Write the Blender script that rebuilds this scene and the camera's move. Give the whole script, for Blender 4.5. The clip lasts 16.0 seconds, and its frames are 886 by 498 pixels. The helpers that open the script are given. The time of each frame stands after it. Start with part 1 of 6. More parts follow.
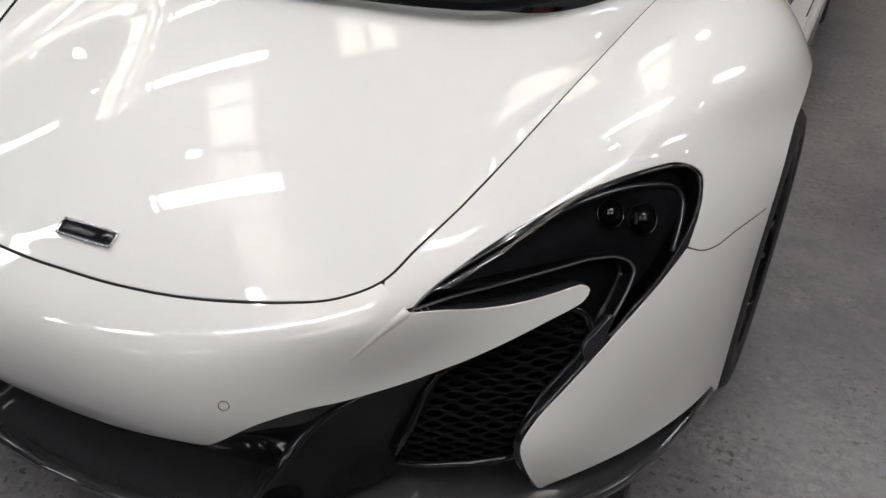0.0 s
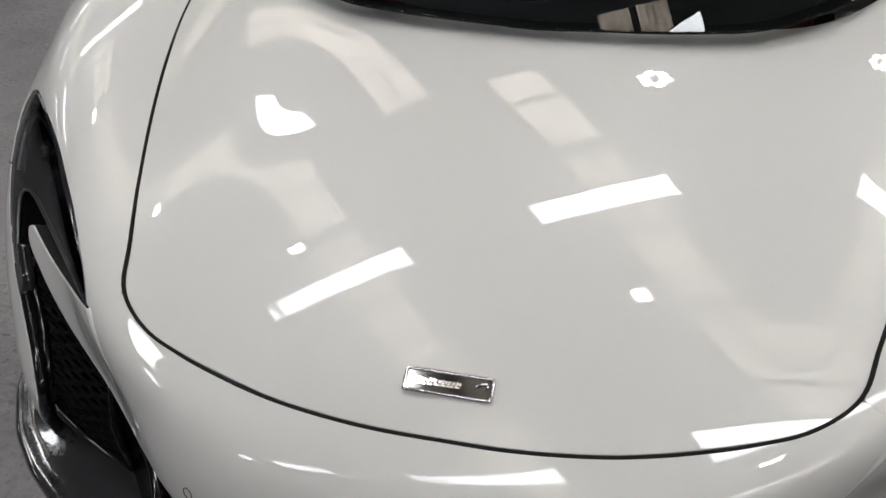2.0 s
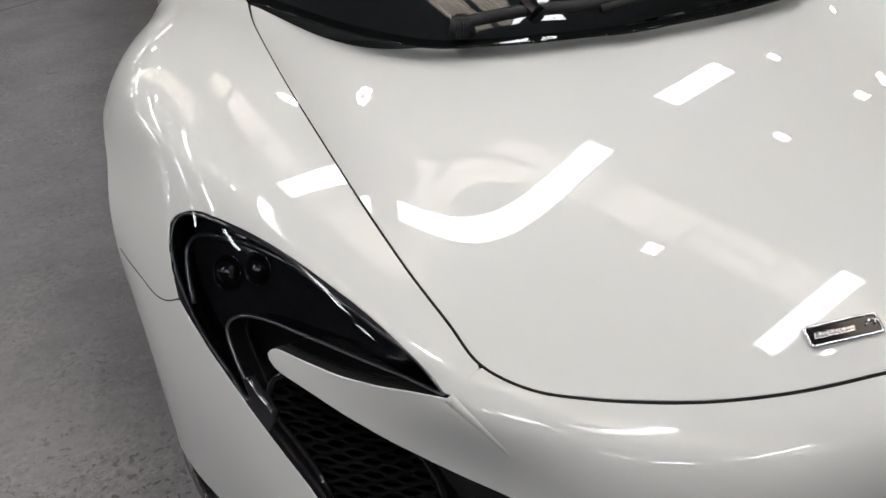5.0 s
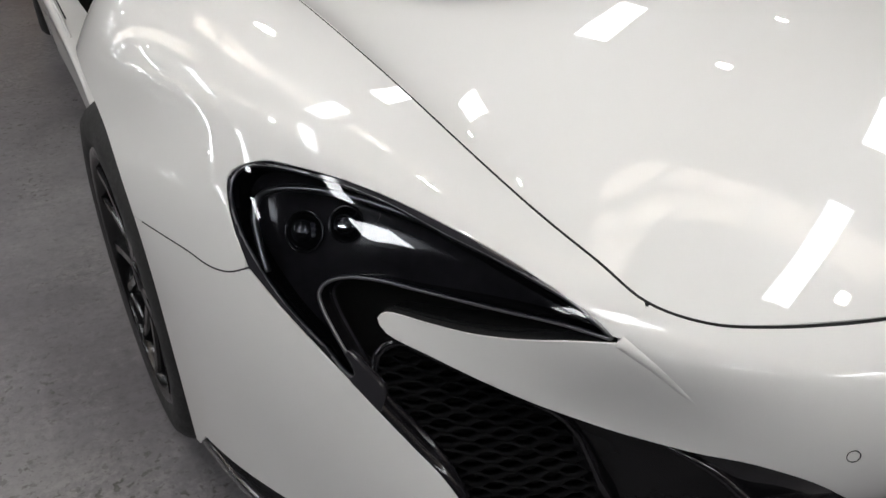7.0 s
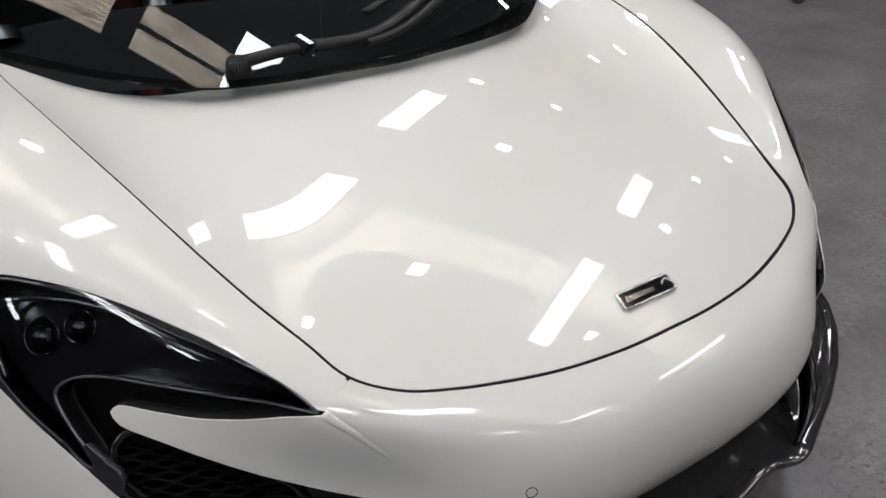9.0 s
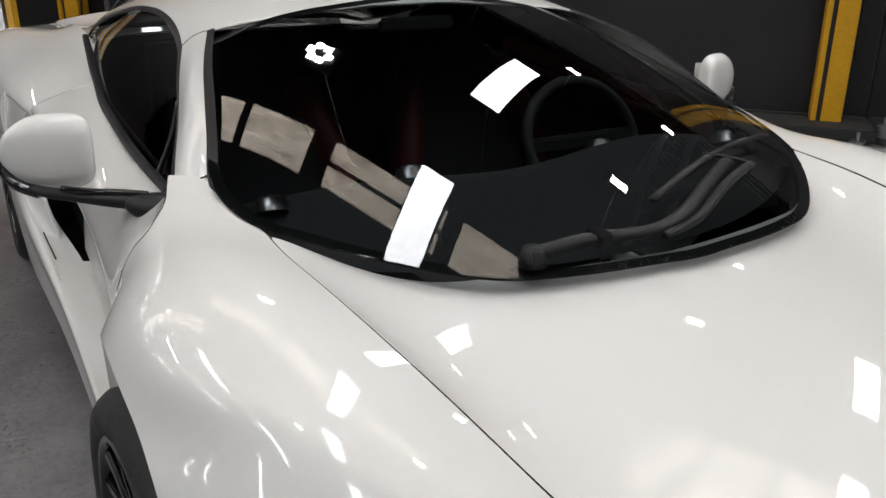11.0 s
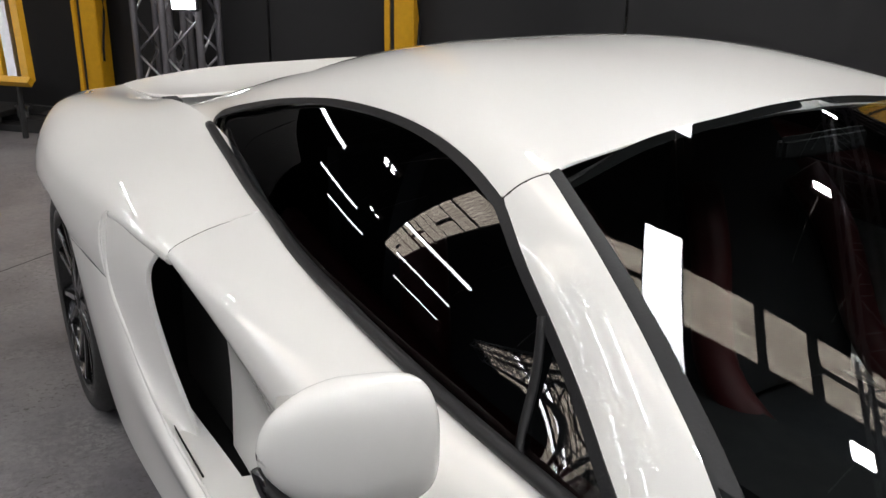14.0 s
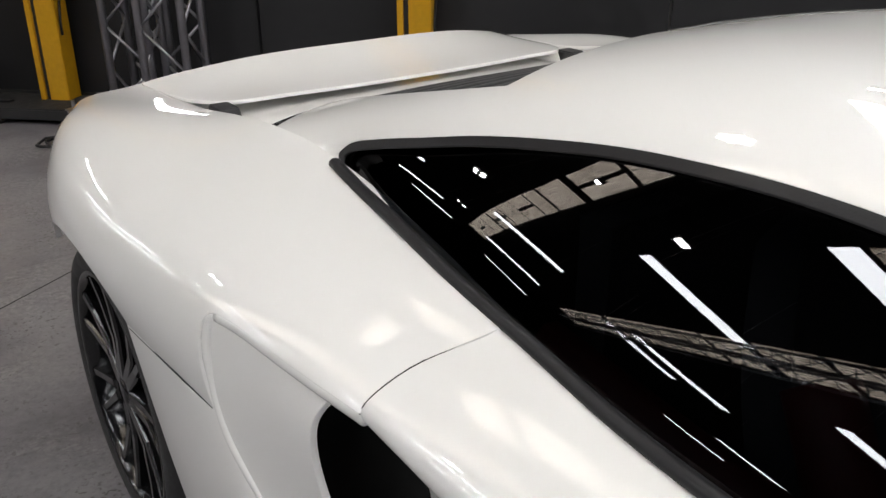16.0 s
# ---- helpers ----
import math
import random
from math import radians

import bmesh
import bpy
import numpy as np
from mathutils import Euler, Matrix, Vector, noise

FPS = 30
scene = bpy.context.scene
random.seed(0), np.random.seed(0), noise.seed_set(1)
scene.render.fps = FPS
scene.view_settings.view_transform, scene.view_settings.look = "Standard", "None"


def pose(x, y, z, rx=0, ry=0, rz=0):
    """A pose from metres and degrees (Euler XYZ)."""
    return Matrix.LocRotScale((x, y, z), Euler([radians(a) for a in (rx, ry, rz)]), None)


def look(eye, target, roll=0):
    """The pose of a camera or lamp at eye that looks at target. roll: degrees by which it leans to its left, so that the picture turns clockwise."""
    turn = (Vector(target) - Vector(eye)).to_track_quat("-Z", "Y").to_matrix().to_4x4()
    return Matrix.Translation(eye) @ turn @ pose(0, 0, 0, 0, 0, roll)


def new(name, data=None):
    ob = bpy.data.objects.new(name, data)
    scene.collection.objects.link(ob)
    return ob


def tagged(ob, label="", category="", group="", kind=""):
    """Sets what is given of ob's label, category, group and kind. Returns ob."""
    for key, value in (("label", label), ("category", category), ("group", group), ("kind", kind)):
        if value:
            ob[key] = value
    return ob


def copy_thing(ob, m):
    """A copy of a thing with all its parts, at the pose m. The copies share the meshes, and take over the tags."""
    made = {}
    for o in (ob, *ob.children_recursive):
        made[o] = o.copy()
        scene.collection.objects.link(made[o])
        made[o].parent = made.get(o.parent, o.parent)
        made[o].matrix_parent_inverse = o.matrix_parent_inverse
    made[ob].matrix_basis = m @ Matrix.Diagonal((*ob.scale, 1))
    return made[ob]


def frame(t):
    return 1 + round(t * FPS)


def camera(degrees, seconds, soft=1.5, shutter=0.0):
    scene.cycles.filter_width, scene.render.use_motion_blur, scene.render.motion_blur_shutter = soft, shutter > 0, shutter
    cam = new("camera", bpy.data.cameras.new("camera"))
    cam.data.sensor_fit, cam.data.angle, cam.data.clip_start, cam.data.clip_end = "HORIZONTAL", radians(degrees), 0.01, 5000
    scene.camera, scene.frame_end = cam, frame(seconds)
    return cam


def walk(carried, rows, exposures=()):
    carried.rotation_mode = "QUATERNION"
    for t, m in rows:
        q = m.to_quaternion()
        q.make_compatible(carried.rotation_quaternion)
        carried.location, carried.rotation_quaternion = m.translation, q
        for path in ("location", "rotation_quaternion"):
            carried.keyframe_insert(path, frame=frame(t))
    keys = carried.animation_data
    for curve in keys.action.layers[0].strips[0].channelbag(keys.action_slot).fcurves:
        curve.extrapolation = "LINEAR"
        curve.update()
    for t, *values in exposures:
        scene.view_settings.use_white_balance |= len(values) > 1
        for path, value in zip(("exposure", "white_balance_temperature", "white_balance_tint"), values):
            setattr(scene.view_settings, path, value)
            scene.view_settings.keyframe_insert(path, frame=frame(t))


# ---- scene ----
cam = camera(53.17, 16.0, soft=1.5)
# seconds; place; yaw, pitch and roll of the carried phone
PATH = [
    (0.0, 0.9490, -0.6486, 1.4089, 23.00, -34.17, 1.28),
    (0.5, 0.7382, -0.7411, 1.4213, 21.42, -33.98, 1.16),
    (1.0, 0.5615, -0.6997, 1.4071, 23.39, -33.57, 0.54),
    (1.5, 0.3767, -0.5786, 1.3963, 23.33, -33.97, -1.31),
    (2.0, 0.1695, -0.5546, 1.3768, 13.32, -35.01, -0.58),
    (2.5, 0.0155, -0.5804, 1.3823, 0.46, -34.77, 1.34),
    (3.0, -0.0489, -0.6879, 1.3855, -7.21, -34.39, 1.94),
    (3.5, -0.1852, -0.7845, 1.4035, -11.30, -34.98, 1.05),
    (4.0, -0.4500, -0.8111, 1.4160, -12.58, -35.92, -0.02),
    (4.5, -0.5687, -0.7680, 1.4261, -10.77, -34.32, -1.58),
    (5.0, -0.6856, -0.5755, 1.4044, -12.04, -33.31, -4.01),
    (7.5, -1.0383, -0.3687, 1.2402, -27.21, -33.13, -0.40),
    (8.0, -0.9865, -0.4537, 1.2417, -28.92, -35.74, -0.00),
    (8.5, -0.9405, -0.5368, 1.3255, -32.00, -33.50, 0.27),
    (9.0, -0.8958, -0.5588, 1.3728, -35.16, -29.88, -0.19),
    (9.5, -0.8660, -0.5745, 1.4039, -34.34, -26.29, -1.31),
    (10.0, -0.9370, -0.4616, 1.4220, -31.20, -22.08, -1.01),
    (12.5, -1.2555, 0.3420, 1.3810, -28.57, -21.07, 1.12),
    (13.0, -1.2925, 0.6256, 1.4008, -30.22, -21.02, 1.35),
    (13.5, -1.3353, 0.8045, 1.4460, -31.61, -20.41, 1.04),
    (14.0, -1.2984, 1.0193, 1.4488, -31.20, -20.15, 1.00),
    (14.5, -1.2760, 1.2215, 1.4524, -32.25, -20.47, 2.47),
    (15.0, -1.3436, 1.4796, 1.4512, -35.13, -21.43, 1.50),
    (15.5, -1.4172, 1.6718, 1.4375, -36.76, -22.25, 1.85),
    (16.0, -1.3612, 1.9130, 1.4398, -35.31, -23.57, -0.43),
]


def carried(x, y, z, yaw, pitch, roll):
    a, b = radians(yaw), radians(pitch)
    return look((x, y, z), (x - math.sin(a) * math.cos(b), y + math.cos(a) * math.cos(b), z + math.sin(b)), roll)


walk(cam, [(row[0], carried(*row[1:])) for row in PATH],
     exposures=[(0.0, 0.38), (0.5, 0.32), (1.5, 0.04), (2.0, -0.12), (3.0, -0.04), (3.5, 0.12), (4.5, 0.24), (5.0, 0.16), (8.0, 0.40), (8.5, 0.22), (9.0, 0.24), (10.0, 0.18), (12.5, 0.58), (13.5, 0.66), (14.5, 0.66), (16.0, 0.6)])
# ---- light: a dark hall, lit by the led panels, spots and skylights built below ----
world = bpy.data.worlds.new("world")
scene.world = world
world.use_nodes = True
world.node_tree.nodes["Background"].inputs[0].default_value = (0.02, 0.02, 0.022, 1)
world.node_tree.nodes["Background"].inputs[1].default_value = 0.3
# ---- surfaces: smooth nets through a few design rows ----
def natural(P, t, q):
    """Natural cubic spline through the points P at the parameters t, taken at q."""
    P, t, q = np.asarray(P, float), np.asarray(t, float), np.asarray(q, float)
    n = len(t)
    h = np.diff(t)
    A, B = np.zeros((n, n)), np.zeros(P.shape)
    A[0, 0] = A[-1, -1] = 1
    for i in range(1, n - 1):
        A[i, i - 1], A[i, i], A[i, i + 1] = h[i - 1], 2 * (h[i - 1] + h[i]), h[i]
        B[i] = 6 * ((P[i + 1] - P[i]) / h[i] - (P[i] - P[i - 1]) / h[i - 1])
    M = np.linalg.solve(A, B.reshape(n, -1)).reshape(P.shape)
    k = np.clip(np.searchsorted(t, q, "right") - 1, 0, n - 2)
    shape = (-1,) + (1,) * (P.ndim - 1)
    hk, a, b = h[k].reshape(shape), (t[k + 1] - q).reshape(shape), (q - t[k]).reshape(shape)
    return (M[k] * a**3 + M[k + 1] * b**3) / (6 * hk) + (P[k] / hk - M[k] * hk / 6) * a + (P[k + 1] / hk - M[k + 1] * hk / 6) * b


def chords(G):
    """A common parameter along the first axis of a net, by mean chord length, from 0 to 1."""
    d = np.linalg.norm(np.diff(G, axis=0), axis=-1)
    s = np.r_[0, np.cumsum(d.reshape(len(d), -1).mean(1))]
    return s / s[-1]


def surface(rows, nu, nv, whole=False):
    """A smooth grid nu x nv x 3 through rows of points. whole: the rows start at the middle line, and are mirrored to both sides."""
    G = np.array(rows, float)
    if whole:
        G = np.concatenate([G[:, :0:-1] * (-1, 1, 1), G], 1)
    v, u = chords(G.swapaxes(0, 1)), chords(G)
    if whole:
        v = (v + 1 - v[::-1]) / 2
    G = natural(G.swapaxes(0, 1), v, np.linspace(0, 1, nv)).swapaxes(0, 1)
    return natural(G, u, np.linspace(0, 1, nu))


def normals(G):
    n = np.cross(np.gradient(G, axis=0), np.gradient(G, axis=1))
    return n / (np.linalg.norm(n, axis=-1, keepdims=True) + 1e-12)


def at_uv(G, uv):
    """Points of a grid at parameters from 0 to 1, by straight interpolation."""
    uv = np.asarray(uv, float)
    i, j = uv[:, 0] * (G.shape[0] - 1), uv[:, 1] * (G.shape[1] - 1)
    i0, j0 = np.clip(i.astype(int), 0, G.shape[0] - 2), np.clip(j.astype(int), 0, G.shape[1] - 2)
    a, b = (i - i0)[:, None], (j - j0)[:, None]
    return (G[i0, j0] * (1 - a) + G[i0 + 1, j0] * a) * (1 - b) + (G[i0, j0 + 1] * (1 - a) + G[i0 + 1, j0 + 1] * a) * b


def inside(poly, q):
    """Which of the points q lie in the polygon."""
    x, y, hit = q[:, 0], q[:, 1], np.zeros(len(q), bool)
    for (x0, y0), (x1, y1) in zip(poly, np.roll(poly, -1, 0)):
        if y0 != y1:
            hit ^= ((y0 > y) != (y1 > y)) & (x < (x1 - x0) * (y - y0) / (y1 - y0) + x0)
    return hit


def away(line, P):
    """The distance of the points P from a 3D polyline."""
    best = np.full(len(P), 1e9)
    for a, b in zip(line[:-1], line[1:]):
        d = b - a
        k = np.clip((P - a) @ d / (d @ d + 1e-15), 0, 1)
        best = np.minimum(best, ((P - a - k[:, None] * d) ** 2).sum(1))
    return np.sqrt(best)


def flowing(points, step=6, closed=False):
    """A centripetal curve through the points. A point with a third, true value is a corner."""
    P = np.array([p[:2] for p in points], float)
    corner = [len(p) > 2 for p in points]
    n, out = len(P), []
    for i in range(n if closed else n - 1):
        p1, p2 = P[i], P[(i + 1) % n]
        p0 = P[i - 1] if (i > 0 or closed) and not corner[i] else 2 * p1 - p2
        p3 = P[(i + 2) % n] if (i < n - 2 or closed) and not corner[(i + 1) % n] else 2 * p2 - p1
        t = np.cumsum([0] + [max(np.linalg.norm(b - a), 1e-6) ** 0.5 for a, b in ((p0, p1), (p1, p2), (p2, p3))])
        for k in range(step):
            q = t[1] + (t[2] - t[1]) * k / step
            a1 = (t[1] - q) / (t[1] - t[0]) * p0 + (q - t[0]) / (t[1] - t[0]) * p1
            a2 = (t[2] - q) / (t[2] - t[1]) * p1 + (q - t[1]) / (t[2] - t[1]) * p2
            a3 = (t[3] - q) / (t[3] - t[2]) * p2 + (q - t[2]) / (t[3] - t[2]) * p3
            b1 = (t[2] - q) / (t[2] - t[0]) * a1 + (q - t[0]) / (t[2] - t[0]) * a2
            b2 = (t[3] - q) / (t[3] - t[1]) * a2 + (q - t[1]) / (t[3] - t[1]) * a3
            out.append((t[2] - q) / (t[2] - t[1]) * b1 + (q - t[1]) / (t[2] - t[1]) * b2)
    if not closed:
        out.append(P[-1])
    return np.array(out)


# smooth lacquered and glazed faces as low polynomials, so that they mirror without ripples
HOOD_SHAPE = [[0.79879, 0.07055, -0.02520, 0.02322, 0.00845, 0.00846], [-0.06828, 0.04155, -0.04394, -0.24758, -0.27190, -0.09404], [-0.05939, 0.08554, 0.21889, 0.42518, 0.46096, 0.15946], [0.17226, -0.16800, -0.20765, -0.13979, -0.21387, -0.06746]]
SCREEN_SHAPE = [[1.01376, 0.17448, -0.00635, -0.00437], [-0.08155, -0.01434, -0.03431, 0.00190], [-0.02375, -0.00662, 0.02422, 0.00130]]
WINDOW_SHAPE = [[0.68800, -0.07394, -0.01153], [0.00918, 0.00652, 0.00194], [-0.02752, 0.00224, 0.00213], [-0.00629, -0.00033, -0.02167]]


def poly(shape, p, q, step=1):
    """Sum of shape[i][j] * p**(i * step) * q**j."""
    return sum(k * p ** (i * step) * q**j for i, row in enumerate(shape) for j, k in enumerate(row))


# ---- the car's outer shape: nose at y = 0, tail at y = 4.5, half a body from the middle line outwards ----
FRONT = [
    [(0, 0.1346, 0.2697), (0.22, 0.1519, 0.2707), (0.4153, 0.1897, 0.2712), (0.5859, 0.2388, 0.2715), (0.7012, 0.3028, 0.2739), (0.8013, 0.3883, 0.277), (0.89, 0.527, 0.2729), (0.9458, 0.7333, 0.2347)],
    [(0, 0.0824, 0.3515), (0.2226, 0.0903, 0.3632), (0.3895, 0.1402, 0.3756), (0.5548, 0.2162, 0.3863), (0.6914, 0.2845, 0.3922), (0.7994, 0.3925, 0.3982), (0.8912, 0.5422, 0.4079), (0.9494, 0.7509, 0.4007)],
    [(0, 0.032, 0.4869), (0.215, 0.0445, 0.4865), (0.3637, 0.1075, 0.4934), (0.5047, 0.2334, 0.5037), (0.6406, 0.32, 0.5123), (0.7705, 0.4107, 0.5292), (0.8817, 0.5544, 0.547), (0.9532, 0.7626, 0.5432)],
    [(0, 0.0705, 0.5869), (0.2019, 0.0869, 0.5884), (0.3509, 0.1394, 0.5984), (0.504, 0.2289, 0.6057), (0.6133, 0.3337, 0.618), (0.7313, 0.4424, 0.6311), (0.8599, 0.5819, 0.6427), (0.9572, 0.7941, 0.6293)],
    [(0, 0.112, 0.6134), (0.2023, 0.1292, 0.6147), (0.3544, 0.1757, 0.6211), (0.5074, 0.2502, 0.6344), (0.6122, 0.3484, 0.656), (0.7216, 0.461, 0.6687), (0.85, 0.5984, 0.6767), (0.9586, 0.8192, 0.6562)],
    [(0, 0.2567, 0.6803), (0.2106, 0.2785, 0.6807), (0.3656, 0.3196, 0.6785), (0.509, 0.386, 0.6918), (0.6174, 0.4589, 0.7288), (0.7191, 0.5483, 0.7562), (0.8304, 0.6753, 0.7593), (0.9591, 0.9079, 0.6987)],
    [(0, 0.552, 0.7645), (0.1891, 0.5606, 0.7578), (0.3372, 0.5935, 0.7503), (0.4951, 0.652, 0.7648), (0.6274, 0.7106, 0.8041), (0.7506, 0.7782, 0.8289), (0.8693, 0.8669, 0.8143), (0.9629, 0.9949, 0.728)],
    [(0, 0.7651, 0.7974), (0.2105, 0.787, 0.7939), (0.3682, 0.829, 0.7853), (0.5289, 0.8856, 0.8092), (0.6602, 0.9357, 0.8478), (0.7798, 0.9847, 0.8648), (0.8905, 1.0372, 0.8361), (0.9656, 1.0917, 0.745)],
    [(0, 0.9898, 0.8108), (0.2518, 1.0155, 0.808), (0.4277, 1.0616, 0.8105), (0.5895, 1.1137, 0.8396), (0.7068, 1.1516, 0.8679), (0.8045, 1.1821, 0.8728), (0.8912, 1.2074, 0.8323), (0.9598, 1.2226, 0.733)],
    [(0, 1.2568, 0.8013), (0.2829, 1.2711, 0.8223), (0.479, 1.2971, 0.8553), (0.644, 1.3286, 0.8784), (0.7482, 1.3514, 0.8786), (0.8251, 1.367, 0.856), (0.8887, 1.3738, 0.785), (0.9455, 1.362, 0.64)],
    [(0, 1.594, 0.8403), (0.2931, 1.5948, 0.8583), (0.4914, 1.5961, 0.8902), (0.6543, 1.5944, 0.9226), (0.7543, 1.5878, 0.9234), (0.8252, 1.5731, 0.8762), (0.8811, 1.5372, 0.7256), (0.9298, 1.4418, 0.3073)],
]
CANOPY = [
    [(0, 0.7907, 0.8092), (0.2416, 0.8296, 0.8129), (0.4558, 0.9396, 0.8259), (0.6091, 1.0746, 0.8343), (0.7116, 1.2064, 0.8225), (0.7713, 1.3247, 0.7863), (0.8156, 1.4607, 0.7232), (0.85, 1.5, 0.66)],
    [(0, 0.8994, 0.8483), (0.2417, 0.9341, 0.8513), (0.4528, 1.0317, 0.8574), (0.5987, 1.1487, 0.8618), (0.6943, 1.2609, 0.8542), (0.7524, 1.3648, 0.8193), (0.8036, 1.4871, 0.7578), (0.835, 1.52, 0.69)],
    [(0, 1.1065, 0.921), (0.2414, 1.1333, 0.9223), (0.4473, 1.2074, 0.9177), (0.583, 1.2932, 0.9118), (0.6688, 1.3725, 0.9055), (0.7244, 1.4479, 0.8777), (0.7785, 1.5422, 0.8191), (0.806, 1.57, 0.75)],
    [(0, 1.4114, 1.021), (0.2391, 1.4273, 1.0185), (0.4389, 1.4692, 1.0055), (0.5709, 1.5142, 0.9892), (0.656, 1.5531, 0.9775), (0.7037, 1.5921, 0.9507), (0.7372, 1.6468, 0.886), (0.757, 1.66, 0.83)],
    [(0, 1.7286, 1.1115), (0.2345, 1.7353, 1.1041), (0.4282, 1.7495, 1.0887), (0.553, 1.7599, 1.0775), (0.6287, 1.7675, 1.0601), (0.6678, 1.782, 1.0049), (0.7003, 1.8064, 0.9104), (0.748, 1.82, 0.83)],
    [(0, 1.9822, 1.1658), (0.23, 1.9834, 1.1569), (0.4184, 1.9823, 1.1414), (0.5329, 1.9768, 1.1264), (0.5977, 1.9724, 1.0932), (0.6404, 1.9731, 1.0271), (0.6881, 1.9785, 0.9202), (0.746, 1.98, 0.83)],
    [(0, 2.3873, 1.2106), (0.2223, 2.3835, 1.2082), (0.4064, 2.3726, 1.191), (0.5256, 2.3607, 1.1569), (0.6019, 2.3504, 1.1105), (0.6522, 2.342, 1.046), (0.701, 2.3324, 0.9447), (0.742, 2.33, 0.85)],
    [(0, 2.7699, 1.1997), (0.215, 2.7671, 1.1968), (0.399, 2.7591, 1.1761), (0.5213, 2.7489, 1.1408), (0.5983, 2.7385, 1.0967), (0.6468, 2.7274, 1.0412), (0.6907, 2.7127, 0.9535), (0.714, 2.7, 0.885)],
    [(0, 3.1048, 1.1373), (0.2094, 3.1038, 1.132), (0.3914, 3.0989, 1.113), (0.516, 3.0897, 1.0877), (0.5957, 3.0761, 1.06), (0.6392, 3.0574, 1.0218), (0.6698, 3.0301, 0.957), (0.684, 3.02, 0.915)],
    [(0, 3.3952, 1.052), (0.205, 3.394, 1.0483), (0.3843, 3.387, 1.0363), (0.5074, 3.3729, 1.0209), (0.5853, 3.3527, 1.0029), (0.6287, 3.3263, 0.9805), (0.6615, 3.2898, 0.9465), (0.672, 3.28, 0.928)],
    [(0, 3.6214, 0.9761), (0.2021, 3.6191, 0.9749), (0.3788, 3.6066, 0.9705), (0.5029, 3.5844, 0.9628), (0.5881, 3.5579, 0.9539), (0.6435, 3.5305, 0.9453), (0.6913, 3.4977, 0.9348), (0.717, 3.48, 0.922)],
]
QUARTER = [
    [(0.707, 2.68, 0.9017), (0.7546, 2.69, 0.889), (0.812, 2.72, 0.8636), (0.867, 2.729, 0.8413), (0.911, 2.729, 0.816), (0.9417, 2.7322, 0.7571), (0.9391, 2.7529, 0.5792)],
    [(0.6587, 2.9923, 0.9317), (0.724, 2.9794, 0.921), (0.8062, 2.9627, 0.892), (0.8767, 2.95, 0.8627), (0.9371, 2.9417, 0.8175), (0.9635, 2.9425, 0.7485), (0.9577, 2.9613, 0.5777)],
    [(0.6553, 3.2569, 0.9697), (0.7146, 3.2306, 0.9384), (0.8038, 3.1957, 0.9055), (0.884, 3.1696, 0.872), (0.9527, 3.1527, 0.8185), (0.9813, 3.1493, 0.7448), (0.9711, 3.1606, 0.5808)],
    [(0.6589, 3.5879, 0.9636), (0.7189, 3.5662, 0.9421), (0.8108, 3.5349, 0.912), (0.8986, 3.5065, 0.8768), (0.9749, 3.481, 0.8188), (1.0062, 3.4666, 0.7449), (0.9778, 3.4591, 0.5887)],
    [(0.6312, 3.9506, 0.9063), (0.7098, 3.9435, 0.9134), (0.821, 3.9284, 0.9138), (0.9166, 3.9047, 0.8878), (0.9924, 3.8686, 0.8172), (1.0175, 3.8364, 0.7285), (0.9724, 3.8063, 0.5769)],
    [(0.6185, 4.175, 0.8863), (0.6989, 4.1715, 0.8918), (0.8089, 4.1579, 0.897), (0.8986, 4.1301, 0.8787), (0.9649, 4.0836, 0.7958), (0.9902, 4.0413, 0.6951), (0.9685, 3.9951, 0.5464)],
    [(0.6133, 4.4096, 0.88), (0.6885, 4.4076, 0.8723), (0.7804, 4.3885, 0.867), (0.8454, 4.3476, 0.838), (0.9026, 4.2898, 0.7534), (0.9416, 4.2402, 0.6452), (0.965, 4.1729, 0.5015)],
]
BLADE = [
    [(0.878, 1.45, 0.272), (0.922, 1.45, 0.272), (0.931, 1.45, 0.245), (0.932, 1.45, 0.17)],
    [(0.855, 1.9, 0.305), (0.916, 1.9, 0.305), (0.926, 1.9, 0.272), (0.926, 1.9, 0.17)],
    [(0.838, 2.35, 0.35), (0.921, 2.35, 0.352), (0.932, 2.36, 0.31), (0.93, 2.38, 0.17)],
    [(0.85, 2.62, 0.383), (0.934, 2.62, 0.389), (0.948, 2.66, 0.33), (0.942, 2.72, 0.17)],
    [(0.892, 2.83, 0.455), (0.953, 2.83, 0.46), (0.969, 2.9, 0.385), (0.958, 3, 0.18)],
    [(0.928, 2.98, 0.562), (0.965, 2.98, 0.562), (0.984, 3.1, 0.47), (0.972, 3.25, 0.26)],
    [(0.945, 3.075, 0.655), (0.973, 3.08, 0.652), (0.99, 3.27, 0.652), (0.996, 3.46, 0.645)],
]
